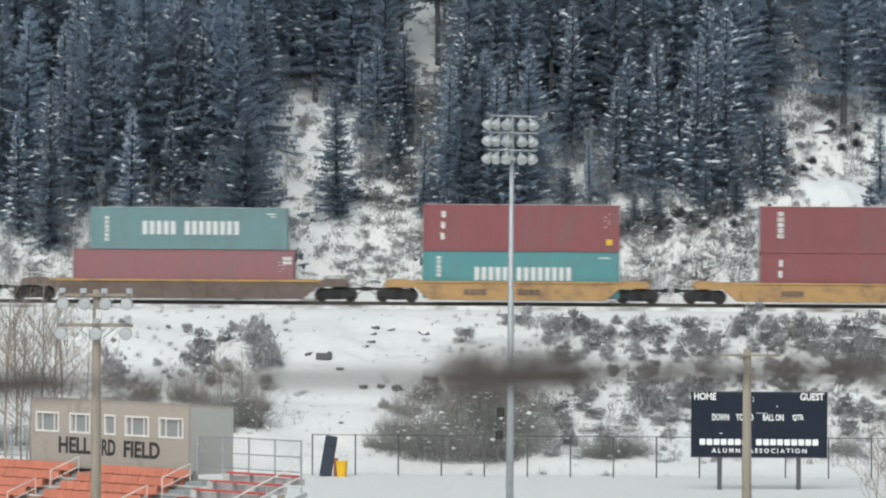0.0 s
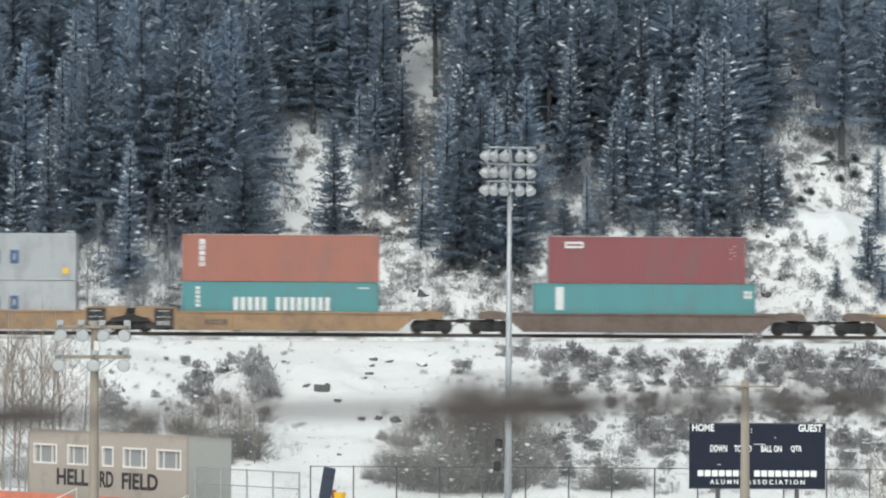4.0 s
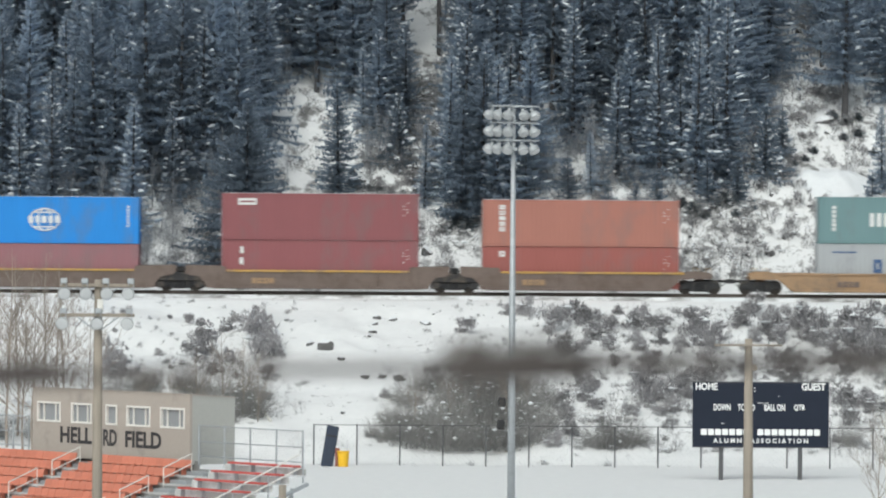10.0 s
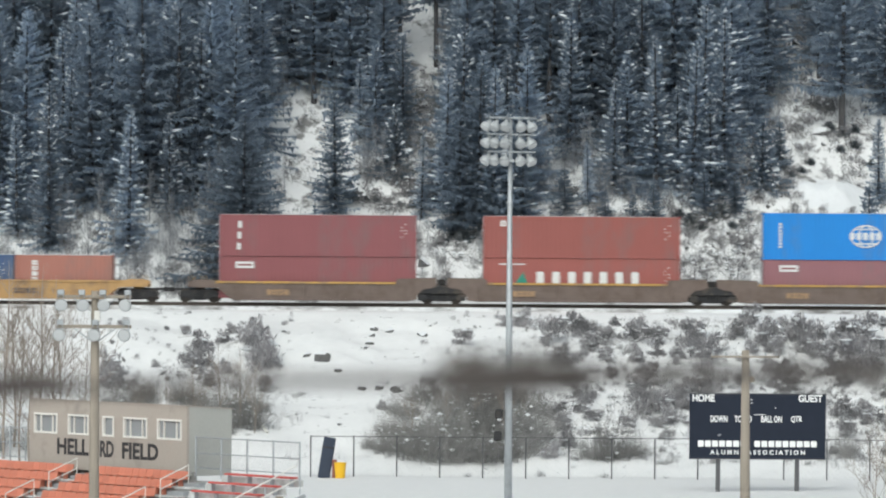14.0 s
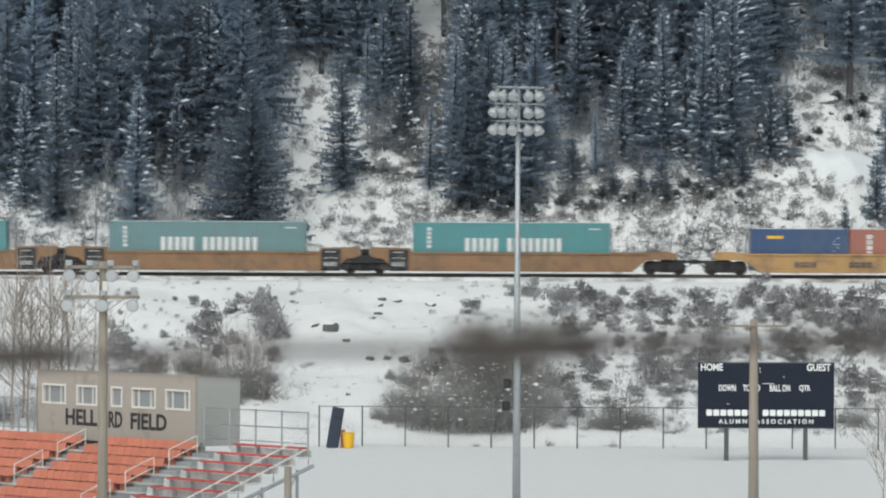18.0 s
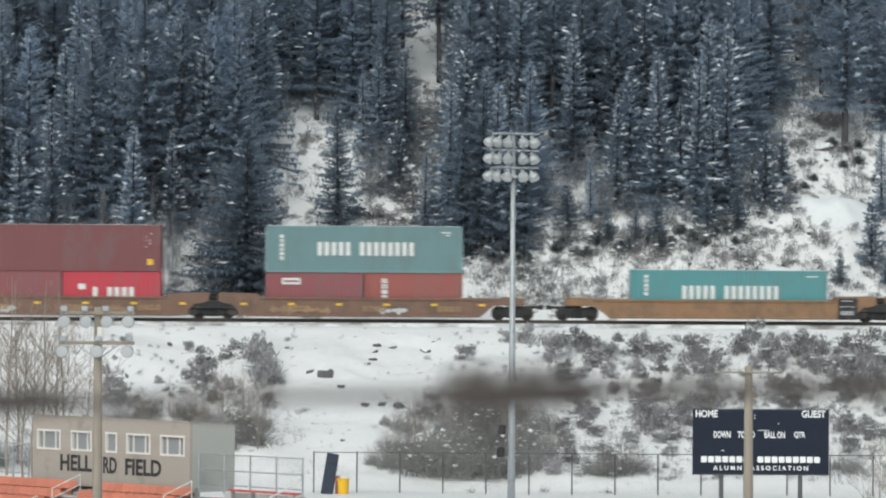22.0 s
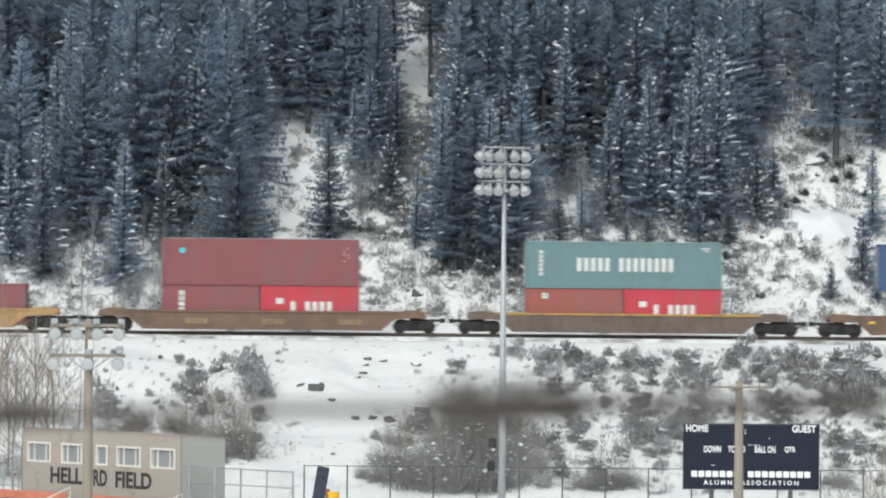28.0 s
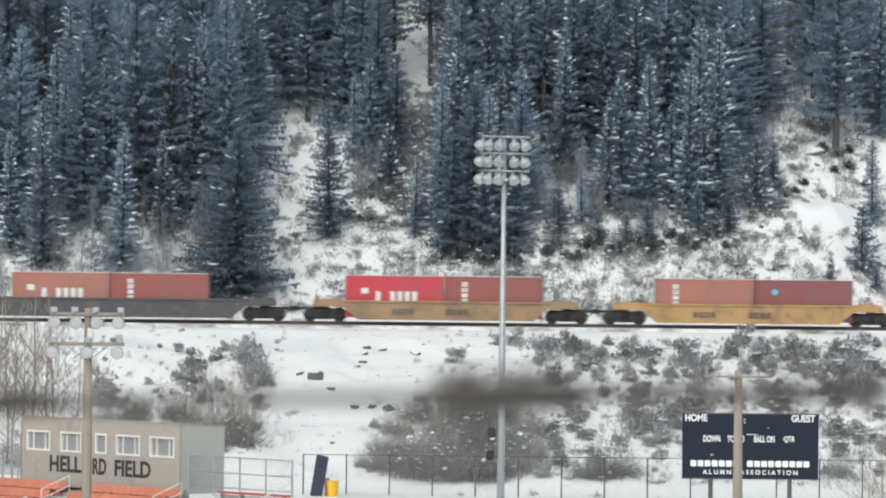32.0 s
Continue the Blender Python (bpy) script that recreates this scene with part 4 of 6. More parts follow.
def shrub_meshes(w, h, stems, seed, mat, snowy=8):
    """A leafless bush: many stems from one foot, each with twigs, and bits of snow caught in it."""
    rnd = random.Random(seed)
    wood, snow = Geo(), Geo()
    for _ in range(stems):
        a, out = rnd.uniform(0, 6.28), rnd.uniform(0.1, 1.25)
        x0, y0 = rnd.uniform(-0.3, 0.3) * w, rnd.uniform(-0.3, 0.3) * w
        top = h * rnd.uniform(0.3, 1.0) * (1.12 - 0.5 * out)
        pts = []
        for k in range(3):
            u = k / 2
            pts.append((x0 + math.cos(a) * out * w * 0.5 * u ** 1.2 + rnd.uniform(-0.04, 0.04), y0 + math.sin(a) * out * w * 0.5 * u ** 1.2 + rnd.uniform(-0.04, 0.04),
                        -0.1 + top * u * (1.15 - 0.15 * u)))
        wood.tube(pts, [0.017, 0.011, 0.005], 3, cap=False)
        for _ in range(6):
            k = rnd.choice((1, 1, 2))
            f = rnd.uniform(0.0, 1.0)
            p = tuple(pts[k - 1][c] + (pts[k][c] - pts[k - 1][c]) * (0.35 + 0.65 * f) for c in range(3))
            q = (p[0] + rnd.uniform(-0.5, 0.5) * h * 0.45, p[1] + rnd.uniform(-0.5, 0.5) * h * 0.45, p[2] + rnd.uniform(-0.03, 0.24) * h)
            wood.tube([p, q], [0.009, 0.004], 3, cap=False)
    for _ in range(snowy):
        a, d = rnd.uniform(0, 6.28), rnd.uniform(0.0, 0.45) * w
        s = rnd.uniform(0.06, 0.17)
        snow.lump((d * math.cos(a), d * math.sin(a), rnd.uniform(0.15, 0.75) * h), s * 1.3, s * 1.3, s * 0.6, rnd, 0.5)
    return wood.mesh("twig_mass", mat), snow.mesh("caught_snow", SNOW)


def low_bush_meshes(w, h, seed, tufts=260, snowy=14):
    """A low evergreen bush: broken-up sprays of short needles with snow lying between them."""
    rnd = random.Random(seed)
    leaf, snow = Geo(), Geo()
    clumps = []
    for _ in range(rnd.choice((7, 8, 9))):
        a, d, r = rnd.uniform(0, 6.28), w * 0.36 * rnd.random() ** 0.6, rnd.uniform(0.15, 0.27) * h
        clumps.append((math.cos(a) * d, math.sin(a) * d, (h - 1.1 * r) * rnd.uniform(0.15, 1.0) * (1 - 0.5 * d / w), r))
    for _ in range(tufts):
        cx, cy, cz, r = rnd.choice(clumps)
        v = Vector((rnd.gauss(0, 1), rnd.gauss(0, 1), rnd.gauss(0, 0.9))).normalized() * r * rnd.random() ** 0.35 * 1.25
        x, y, z = cx + v.x, cy + v.y, cz + v.z
        for _ in range(2):
            b, s = rnd.uniform(0, 6.28), rnd.uniform(0.03, 0.17)
            c, e = math.cos(b), math.sin(b)
            leaf.add([(x - 0.024 * e, y + 0.024 * c, z - 0.05), (x + 0.024 * e, y - 0.024 * c, z - 0.02), (x + c * s, y + e * s, z + rnd.uniform(0.02, 0.17))], [(0, 1, 2)])
    for _ in range(snowy):
        cx, cy, cz, r = rnd.choice(clumps)
        s = rnd.uniform(0.05, 0.15)
        a = rnd.uniform(0, 6.28)
        snow.lump((cx + math.cos(a) * r * 0.8, cy + math.sin(a) * r * 0.8, cz + r * rnd.uniform(-0.1, 0.8)), s * 1.6, s * 1.4, s * 0.45, rnd, 0.7)
    return leaf.mesh("foliage", JUNIPER), snow.mesh("caught_snow", SNOW)


def rock_meshes(w, h, seed, cap=True):
    """An angular stone, broken along flat faces, and the snow lying on its upper faces."""
    rnd = random.Random(seed)
    bm = bmesh.new()
    for _ in range(26):
        v = Vector((rnd.gauss(0, 1), rnd.gauss(0, 1), rnd.gauss(0, 1))).normalized()
        k = max(abs(v.x), abs(v.y), abs(v.z)) ** 0.3
        v = v / k * rnd.uniform(0.85, 1.05)
        bm.verts.new((v.x * w * 0.5, v.y * w * 0.42, v.z * h * 0.5 + 0.12 * h * v.x))
    out = bmesh.ops.convex_hull(bm, input=list(bm.verts))
    bmesh.ops.delete(bm, geom=[e for e in out["geom_interior"] if isinstance(e, bmesh.types.BMVert)], context="VERTS")
    bmesh.ops.recalc_face_normals(bm, faces=bm.faces)
    me = bpy.data.meshes.new("stone")
    bm.to_mesh(me)
    me.materials.append(ROCK)
    bmesh.ops.delete(bm, geom=[f for f in bm.faces if f.normal.z < 0.5], context="FACES")
    edge = {v for e in bm.edges if e.is_boundary for v in e.verts}
    for v in bm.verts:
        v.co.z += (0.015 if v in edge else 0.09) * h
    me2 = bpy.data.meshes.new("snow_cap")
    bm.to_mesh(me2)
    me2.materials.append(SNOW)
    bm.free()
    return me, me2


def plant(proto, x, y, s=1.0, turn=None, sink=0.08, tilt=0.0):
    m = pose(x, y, ground_z(x, y) - sink, tilt, 0, random.uniform(0, 360) if turn is None else turn) @ Matrix.Diagonal((s, s, s, 1))
    return copy_thing(proto, m)


def prototype(name, label, category, group, parts):
    ob = thing(name, label, category, group)
    for pname, me, lab in parts:
        o = part(pname, me, None, ob, lab)
        if pname not in ("trunk", "stone", "snow_cap"):
            tagged(o, kind="stuff")
    return ob


def place_first(ob, x, y, s=1.0, sink=0.08, turn=0):
    ob.matrix_basis = pose(x, y, ground_z(x, y) - sink, 0, 0, turn) @ Matrix.Diagonal((s, s, s, 1))


random.seed(11)
SNOWY_LABEL, DARK_LABEL, PINE_LABEL = "slender spruce with fresh snow on its boughs", "dark dense spruce dusted with snow", "tall pine with a bare lower trunk and thin crown"
# kind: height, crown radius, share of snowy boughs, bare foot, roundness of the crown
CONIFERS = {"S": [(9, 1.75, 0.6, 0.02, 0.85), (11, 1.95, 0.52, 0.03, 0.85), (8, 1.7, 0.62, 0.01, 0.9)],
            "E": [(5, 1.9, 0.16, 0.0, 0.7), (8, 2.4, 0.14, 0.0, 0.75)],
            "D": [(12, 3.0, 0.11, 0.0, 0.8), (11, 2.6, 0.14, 0.0, 0.75), (9, 2.5, 0.18, 0.0, 0.8)],
            "P": [(12, 2.5, 0.08, 0.2, 0.55), (12, 2.0, 0.16, 0.38, 0.55)]}
PROTOS = {}
for kind, rows in CONIFERS.items():
    PROTOS[kind] = []
    for i, (h, r, sn, bare, full) in enumerate(rows):
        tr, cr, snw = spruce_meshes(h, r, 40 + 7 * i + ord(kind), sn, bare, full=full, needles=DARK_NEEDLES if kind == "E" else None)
        label = {"S": SNOWY_LABEL, "D": DARK_LABEL, "E": "less hazed spruce at the foot of the forest", "P": PINE_LABEL}[kind]
        PROTOS[kind].append([h, prototype("pine_tree" if kind == "P" else "spruce_tree", label, "tree", "conifer forest on the hillside",
                                          [("trunk", tr, ""), ("crown", cr, "drooping needle boughs"), ("branch_snow", snw, "clumps of snow on the boughs")]), False])
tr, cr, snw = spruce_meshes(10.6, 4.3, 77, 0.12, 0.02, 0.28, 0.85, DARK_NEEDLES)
BIG = prototype("spruce_tree", "broad dark spruce standing beside the railway", "tree", "conifer forest on the hillside",
                [("trunk", tr, ""), ("crown", cr, "dense dark boughs"), ("branch_snow", snw, "thin dusting of snow")])
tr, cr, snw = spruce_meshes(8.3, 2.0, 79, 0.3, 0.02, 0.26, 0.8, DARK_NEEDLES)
LONE = prototype("spruce_tree", "single spruce standing free in the snowy clearing", "tree", "conifer forest on the hillside",
                 [("trunk", tr, ""), ("crown", cr, "tiered dark boughs"), ("branch_snow", snw, "snow on the bough tips")])
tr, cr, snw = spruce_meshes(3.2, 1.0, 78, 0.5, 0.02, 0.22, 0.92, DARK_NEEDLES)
SMALL = prototype("spruce_sapling", "young spruce on the open snowy slope", "tree", "young spruces",
                  [("trunk", tr, ""), ("crown", cr, ""), ("branch_snow", snw, "")])
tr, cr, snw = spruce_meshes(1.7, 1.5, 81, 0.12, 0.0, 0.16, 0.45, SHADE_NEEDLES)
SPRAWL = prototype("low_spruce", "low sprawling dark spruce at the foot of the forest", "tree", "low spruces at the forest edge",
                   [("trunk", tr, ""), ("crown", cr, ""), ("branch_snow", snw, "")])


def forest_here(x, a):
    """Whether the filling forest stands at x, a metres up the hill from the railway's edge."""
    if abs(x + 1.4) < 1.7 and a > 16:
        return False  # a narrow snowy gully
    if x < -13.5:
        return a > 10.5 + 1.5 * math.sin(x * 0.9)
    if x < -11.3:
        return a > 15
    if x < -3:
        return a > 24
    if x < 0:
        return a > 20
    if x < 5.8:
        return a > 9
    if x < 7.8:
        return a > 17
    if x < 19.5:
        return a > 11
    if x < 24.5:
        return a > 24
    return a > 27


def build_forest():
    rnd = random.Random(5)
    placed = [(-12.7, 359.4), (-6.9, 365.4)]
    place_first(BIG, -12.7, 359.4)
    place_first(LONE, -6.9, 365.4)
    place_first(SMALL, 27.5, 362.6, 1.35)
    for x, y, s in ((25.4, 360.4, 0.45), (28.3, 360.5, 0.4), (20.9, 366.7, 1.1), (22.2, 369.8, 0.7), (-3.0, 369.5, 1.1)):
        plant(SMALL, x, y, s)

    def put(kind, x, y, tall):
        placed.append((x, y))
        row = min(PROTOS[kind], key=lambda p: abs(p[0] - tall) + rnd.uniform(0, 3))
        if row[2]:
            plant(row[1], x, y, tall / row[0], sink=0.15)
        else:
            row[2] = True
            place_first(row[1], x, y, tall / row[0], sink=0.15)

    # trees that stand out: kind, x, y, height
    for row in (("D", -28.6, 376.5, 12.0), ("D", -29.4, 370.5, 12.0), ("S", -25.3, 362.3, 11.0), ("S", -27.4, 363.6, 8.0), ("D", -22.8, 366.5, 12.7), ("D", -27.2, 366.3, 13.2), ("S", -24.7, 368.7, 10.0), 
                ("D", -21.5, 366.4, 10.3), ("S", -20.1, 361.4, 9.4), ("D", -19.3, 366.0, 13.2), ("S", -17.6, 364.2, 6.9), ("D", -17.3, 366.0, 11.4), 
                ("S", -15.9, 366.3, 10.3), ("D", -14.9, 366.8, 12.9), ("D", -13.9, 368.6, 13.3), ("D", -13.6, 365.8, 12.7), ("D", -12.6, 371.4, 11.5), 
                ("S", -11.9, 375.1, 10.0), ("D", -10.2, 378.6, 9.5), ("P", -8.6, 376.4, 12.3), ("P", -7.5, 378.3, 12.1), ("D", -6.1, 375.9, 8.3), 
                ("P", -4.0, 373.6, 10.3), ("D", -5.0, 376.5, 9.4), ("D", -4.4, 371.8, 6.5), ("S", -5.4, 373.0, 5.5), ("D", -2.6, 372.4, 6.0), ("S", -3.0, 369.5, 3.6), ("P", -2.8, 377.8, 12.3), ("P", -0.4, 379.5, 11.8), 
                ("S", -1.3, 365.1, 5.1), ("S", 0.2, 365.2, 8.8), ("E", 1.1, 364.0, 7.9), ("E", 2.4, 364.2, 10.6), ("S", 3.3, 363.8, 9.5), 
                ("E", 4.2, 364.1, 7.9), ("E", 5.3, 364.3, 6.0), ("D", 1.8, 369.3, 11.5), ("P", 3.3, 373.1, 11.2), ("P", 5.0, 372.8, 12.0), 
                ("S", 9.5, 365.5, 4.2), ("E", 8.0, 365.1, 3.3), ("E", 10.6, 364.2, 3.3), ("D", 9.0, 372.3, 10.5), ("P", 7.1, 373.8, 11.6), 
                ("S", 11.2, 366.9, 7.6), ("D", 12.1, 367.6, 7.7), ("E", 13.7, 363.8, 4.6), ("E", 12.4, 364.0, 3.3), ("S", 14.0, 366.4, 9.6), 
                ("S", 16.3, 365.6, 9.5), ("S", 15.4, 366.8, 7.0), ("S", 18.3, 366.3, 12.3), ("S", 17.5, 365.5, 7.3), ("E", 17.0, 364.2, 4.9), 
                ("E", 19.0, 364.5, 4.4), ("D", 15.4, 375.1, 10.5), ("D", 17.1, 375.5, 11.7), ("D", 20.2, 373.9, 10.9), ("D", 21.6, 376.6, 10.4), 
                ("P", 13.5, 376.3, 11.7), ("D", 10.1, 376.4, 11.0), ("P", 11.7, 377.7, 11.0), ("D", 18.8, 375.3, 12.4), ("S", 20.8, 366.7, 3.7), 
                ("S", 22.2, 369.8, 2.2), ("P", 26.5, 373.3, 14.1), ("P", 25.3, 378.4, 9.5), ("S", 28.5, 367.1, 5.5), ("S", 29.5, 375.1, 10.4), 
                ("D", 28.6, 381.2, 8.8), ("D", 30.0, 377.5, 10.6)):
        put(*row)
    # low dark spruces along the forest's foot, and standing for the clearing's dark ledge
    low = [(-5.7 + 0.75 * i, 367.1 - 0.12 * i, 0.5 + 0.06 * (i % 3)) for i in range(9)]
    low += [(0.2 + 0.62 * i, 362.9 + 0.5 * math.sin(2.1 * i), 0.75 + 0.2 * (i % 3)) for i in range(9)]
    low += [(7.2 + 0.68 * i, 363.6 + 0.5 * math.sin(1.7 * i), 0.65 + 0.2 * ((i + 1) % 3)) for i in range(18)]
    low += [(20.6, 365.8, 0.6), (21.4, 366.6, 0.6), (22.2, 367.6, 0.5), (22.9, 368.6, 0.55), (26.3, 371.5, 0.6), (27.3, 371.8, 0.65), (28.3, 370.5, 0.6), (21.2, 375.0, 0.5), (22.2, 375.9, 0.45), (25.6, 373.0, 0.75), (26.6, 372.8, 0.8), (27.4, 373.4, 0.7), (23.6, 369.4, 0.55), (24.3, 370.2, 0.55)]
    for i, (x, y, s) in enumerate(low):
        if i:
            plant(SPRAWL, x, y, s)
        else:
            place_first(SPRAWL, x, y, s)
    tries, gaps = 0, []
    while len(placed) < 215 and tries < 9000:
        tries += 1
        x, a = rnd.uniform(-31, 31), rnd.uniform(7, 36)
        if not forest_here(x, a):
            continue
        y = 356 + a
        if any((x - p) ** 2 + (y - q) ** 2 < (1.4 if a < 14 else 2.0) ** 2 for p, q in placed):
            continue
        if a > 11 and noise.noise((x * 0.2, a * 0.16, 2.2)) > 0.2:
            gaps.append((x, y))
            continue
        put(rnd.choice("SSD") if a < 15 else rnd.choice("SDDPP"), x, y, rnd.uniform(7, 10.5) if a < 15 else rnd.uniform(8.5, 13))
    # bare young trees between the spruces and along the foot of the hill
    protos = []
    for i, (h, th) in enumerate(((5.5, 0.05), (4.2, 0.04), (7.0, 0.06))):
        tr, lb = bare_tree_meshes(h, 60 + i, th, 0.3, 22, HAZE_TWIGS)
        protos.append(prototype("bare_tree", "thin leafless young tree with grey-brown branches", "tree", "bare young trees", [("trunk", tr, ""), ("branch_mass", lb, "")]))
    spots = []
    # number, x from and to, metres up the hill from and to, size from and to
    for n, x0, x1, a0, a1, s0, s1 in ((36, -28, -13.6, 2, 9, 0.5, 1.0), (26, -22, -13.4, 8, 14, 0.7, 1.2), (30, -6.0, 0.6, 12.5, 21, 0.5, 0.9), (10, -10.4, -8.2, 11, 22, 0.35, 0.7),
                                      (14, -8.6, -3.4, 20, 27, 0.7, 1.2), (8, -2.8, 0.2, 14, 30, 0.5, 0.8), (16, 5.6, 9.0, 9, 18, 0.4, 0.75), (18, 9, 19.5, 8, 14, 0.4, 0.8),
                                      (16, -2, 8, 1, 7, 0.25, 0.5), (20, 14, 21, 18, 27, 0.8, 1.3), (14, 20, 29, 20, 30, 0.4, 0.9), (10, 18, 20.6, 8, 16, 0.4, 0.7),
                                      (40, -30, 30, 14, 32, 0.8, 1.4)):
        for _ in range(n):
            x, a, s = rnd.uniform(x0, x1), rnd.uniform(a0, a1), rnd.uniform(s0, s1)
            if not (abs(x + 6.9) < 1.6 and a < 16 or abs(x + 9.1) < 0.9 and a < 20):
                spots.append((x, 356 + a, s))
    for x, y in gaps[:30]:
        spots.append((x, y, rnd.uniform(0.7, 1.3)))
    for i, (x, y, s) in enumerate(spots):
        if i < 3:
            place_first(protos[i], x, y, s)
        else:
            plant(protos[i % 3], x, y, s)
    # taller bare trees behind the press box, at the foot of the bank
    tr, lb = bare_tree_meshes(7.5, 91, 0.06, 0.62, 26, POPLAR)
    tall = prototype("bare_tree", "leafless poplar with pale upright branches", "tree", "bare poplars", [("trunk", tr, ""), ("branch_mass", lb, "")])
    place_first(tall, -23.6, 316.5, 1.25)
    for x, y, s in ((-22.4, 317.2, 1.2), (-24.6, 317.6, 1.2), (-21.4, 318.0, 1.05), (-25.6, 316.2, 1.15), (-20.2, 319.5, 0.8), (-23.0, 315.9, 1.0), (-22.0, 319.0, 1.1), (-24.2, 319.5, 1.1)):
        plant(tall, x, y, s)
    # the same by the near edge of the field, and young ones in the thicket
    for x, y, s in ((19.4, 251, 0.55), (20.3, 253, 0.72), (21.2, 250, 0.66), (20.8, 256, 0.6), (-1.6, 320.6, 0.4), (0.4, 319.6, 0.46), (2.0, 322.0, 0.5), (3.6, 320.0, 0.48), (4.8, 323.0, 0.42), (1.0, 325.5, 0.42)):
        plant(tall, x, y, s)
    for x, y, s in ((-14.0, 321, 0.5), (-12.6, 322, 0.55), (-11.5, 322.5, 0.5), (-15.6, 322, 0.42), (-10.6, 321.6, 0.45), (-17.2, 321.8, 0.42)):
        plant(tall, x, y, s)


build_forest()


DRIFT = (25.7, 366.8)


def build_brush():
    rnd = random.Random(8)
    big = []
    for i in range(3):
        wood, snw = shrub_meshes(4.2, 3.4, 170, 20 + i, PALE_TWIGS, 20)
        big.append(prototype("willow_shrub", "large leafless grey willow thicket with snow caught in it", "shrub", "willow thicket at the foot of the bank",
                             [("twig_mass", wood, ""), ("caught_snow", snw, "")]))
    med = []
    for i in range(3):
        wood, snw = shrub_meshes(1.8, 1.45, 44, 30 + i, TWIGS, 6)
        med.append(prototype("bare_shrub", "leafless brown-grey bush on the snowy bank", "shrub", "bare bushes on the banks", [("twig_mass", wood, ""), ("caught_snow", snw, "")]))
    low = []
    for i in range(4):
        leaf, snw = low_bush_meshes(1.6, 1.35, 50 + i, 620, 10)
        low.append(prototype("low_bush", "low dark evergreen bush half buried in snow", "shrub", "dark bushes on the banks", [("foliage", leaf, ""), ("caught_snow", snw, "")]))
    stones = []
    for i in range(4):
        a, b = rock_meshes(1.0, 0.8, i)
        stones.append(prototype("boulder", "grey boulder with a cap of snow on the bank", "rock", "boulders on the bank", [("stone", a, ""), ("snow_cap", b, "")]))
    first = {}

    def put(kind, i, x, y, s, sink=0.1):
        ob = kind[i % len(kind)]
        if ob.name in first:
            plant(ob, x, y, s, sink=sink)
        else:
            first[ob.name] = True
            place_first(ob, x, y, s, sink)

    tufts = [low_bush_meshes(1.6, 1.35, 70 + i, 150, 3) for i in range(5)]
    sprigs = [shrub_meshes(1.8, 1.35, 12, 80 + i, TWIGS, 2) for i in range(5)]

    def joined(name, label, kind, runs):
        """Scrub too small to tell apart, as one sheet of twigs and one of snow."""
        top = thing(name, label, "scrub", kind="stuff")
        for index, pname in ((0, "twig_mass"), (1, "caught_snow")):
            vs, fs, base = [], [], 0
            local = random.Random(len(label) + len(runs))
            mats = None
            cache = {}
            for n, x0, x1, y0, y1, s0, s1 in runs:
                for _ in range(n):
                    x, y, s = local.uniform(x0, x1), local.uniform(y0, y1), local.uniform(s0, s1)
                    k, turn = local.randrange(len(kind)), local.uniform(0, 6.28)
                    if ((x - DRIFT[0]) / 2.6) ** 2 + ((y - DRIFT[1] - 0.1) / 1.9) ** 2 < 1:
                        continue
                    me = kind[k][index]
                    mats = me.materials[0]
                    co = np.empty(3 * len(me.vertices))
                    me.vertices.foreach_get("co", co)
                    co = co.reshape(-1, 3) * s
                    c, q = math.cos(turn), math.sin(turn)
                    vs.append(np.stack([co[:, 0] * c - co[:, 1] * q + x, co[:, 0] * q + co[:, 1] * c + y, co[:, 2] + ground_z(x, y) - 0.1], 1))
                    if me.name not in cache:
                        cache[me.name] = [tuple(p.vertices) for p in me.polygons]
                    fs += [tuple([i + base for i in f]) for f in cache[me.name]]
                    base += len(co)
            mesh = bpy.data.meshes.new(pname)
            mesh.from_pydata(np.concatenate(vs).tolist(), [], fs)
            mesh.materials.append(mats)
            tagged(part(pname, mesh, None, top), kind="stuff")

    def scatter(kind, n, x0, x1, y0, y1, s0, s1, sink=0.12):
        for i in range(n):
            x, y = rnd.uniform(x0, x1), rnd.uniform(y0, y1)
            if ((x - DRIFT[0]) / 2.6) ** 2 + ((y - DRIFT[1] - 0.1) / 1.9) ** 2 > 1:
                put(kind, rnd.randrange(len(kind)), x, y, rnd.uniform(s0, s1), sink)

    # willow thicket behind the fence
    for i, (x, y, s) in enumerate(((-2.9, 319.5, 0.67), (-1.4, 318.6, 0.88), (0.2, 318.4, 1.04), (1.6, 318.2, 1.16), (3.0, 318.6, 1.04), (4.4, 319.2, 0.92), (-0.6, 321.4, 0.92), (1.0, 321.4, 1.16),
                                   (2.6, 322.0, 1.16), (4.0, 322.6, 0.98), (-2.2, 322.6, 0.61), (5.4, 321.8, 0.73), (0.4, 325.0, 0.92), (2.0, 325.6, 1.04), (3.4, 326.4, 0.92), (1.2, 328.6, 0.73),
                                   (8.6, 318.4, 0.61), (9.8, 318.8, 0.76), (11.0, 318.6, 0.67), (-17.4, 322.5, 0.73), (-15.8, 322.0, 0.73), (-14.2, 322.4, 0.79), (-12.4, 322.0, 0.73), (-11.0, 322.8, 0.61),
                                   (-18.8, 325.5, 0.85), (-25.6, 318.8, 0.73), (-22.6, 319.4, 0.73), (20.4, 319.6, 0.73), (23.0, 319.2, 0.61))):
        put(big, i, x, y, s)
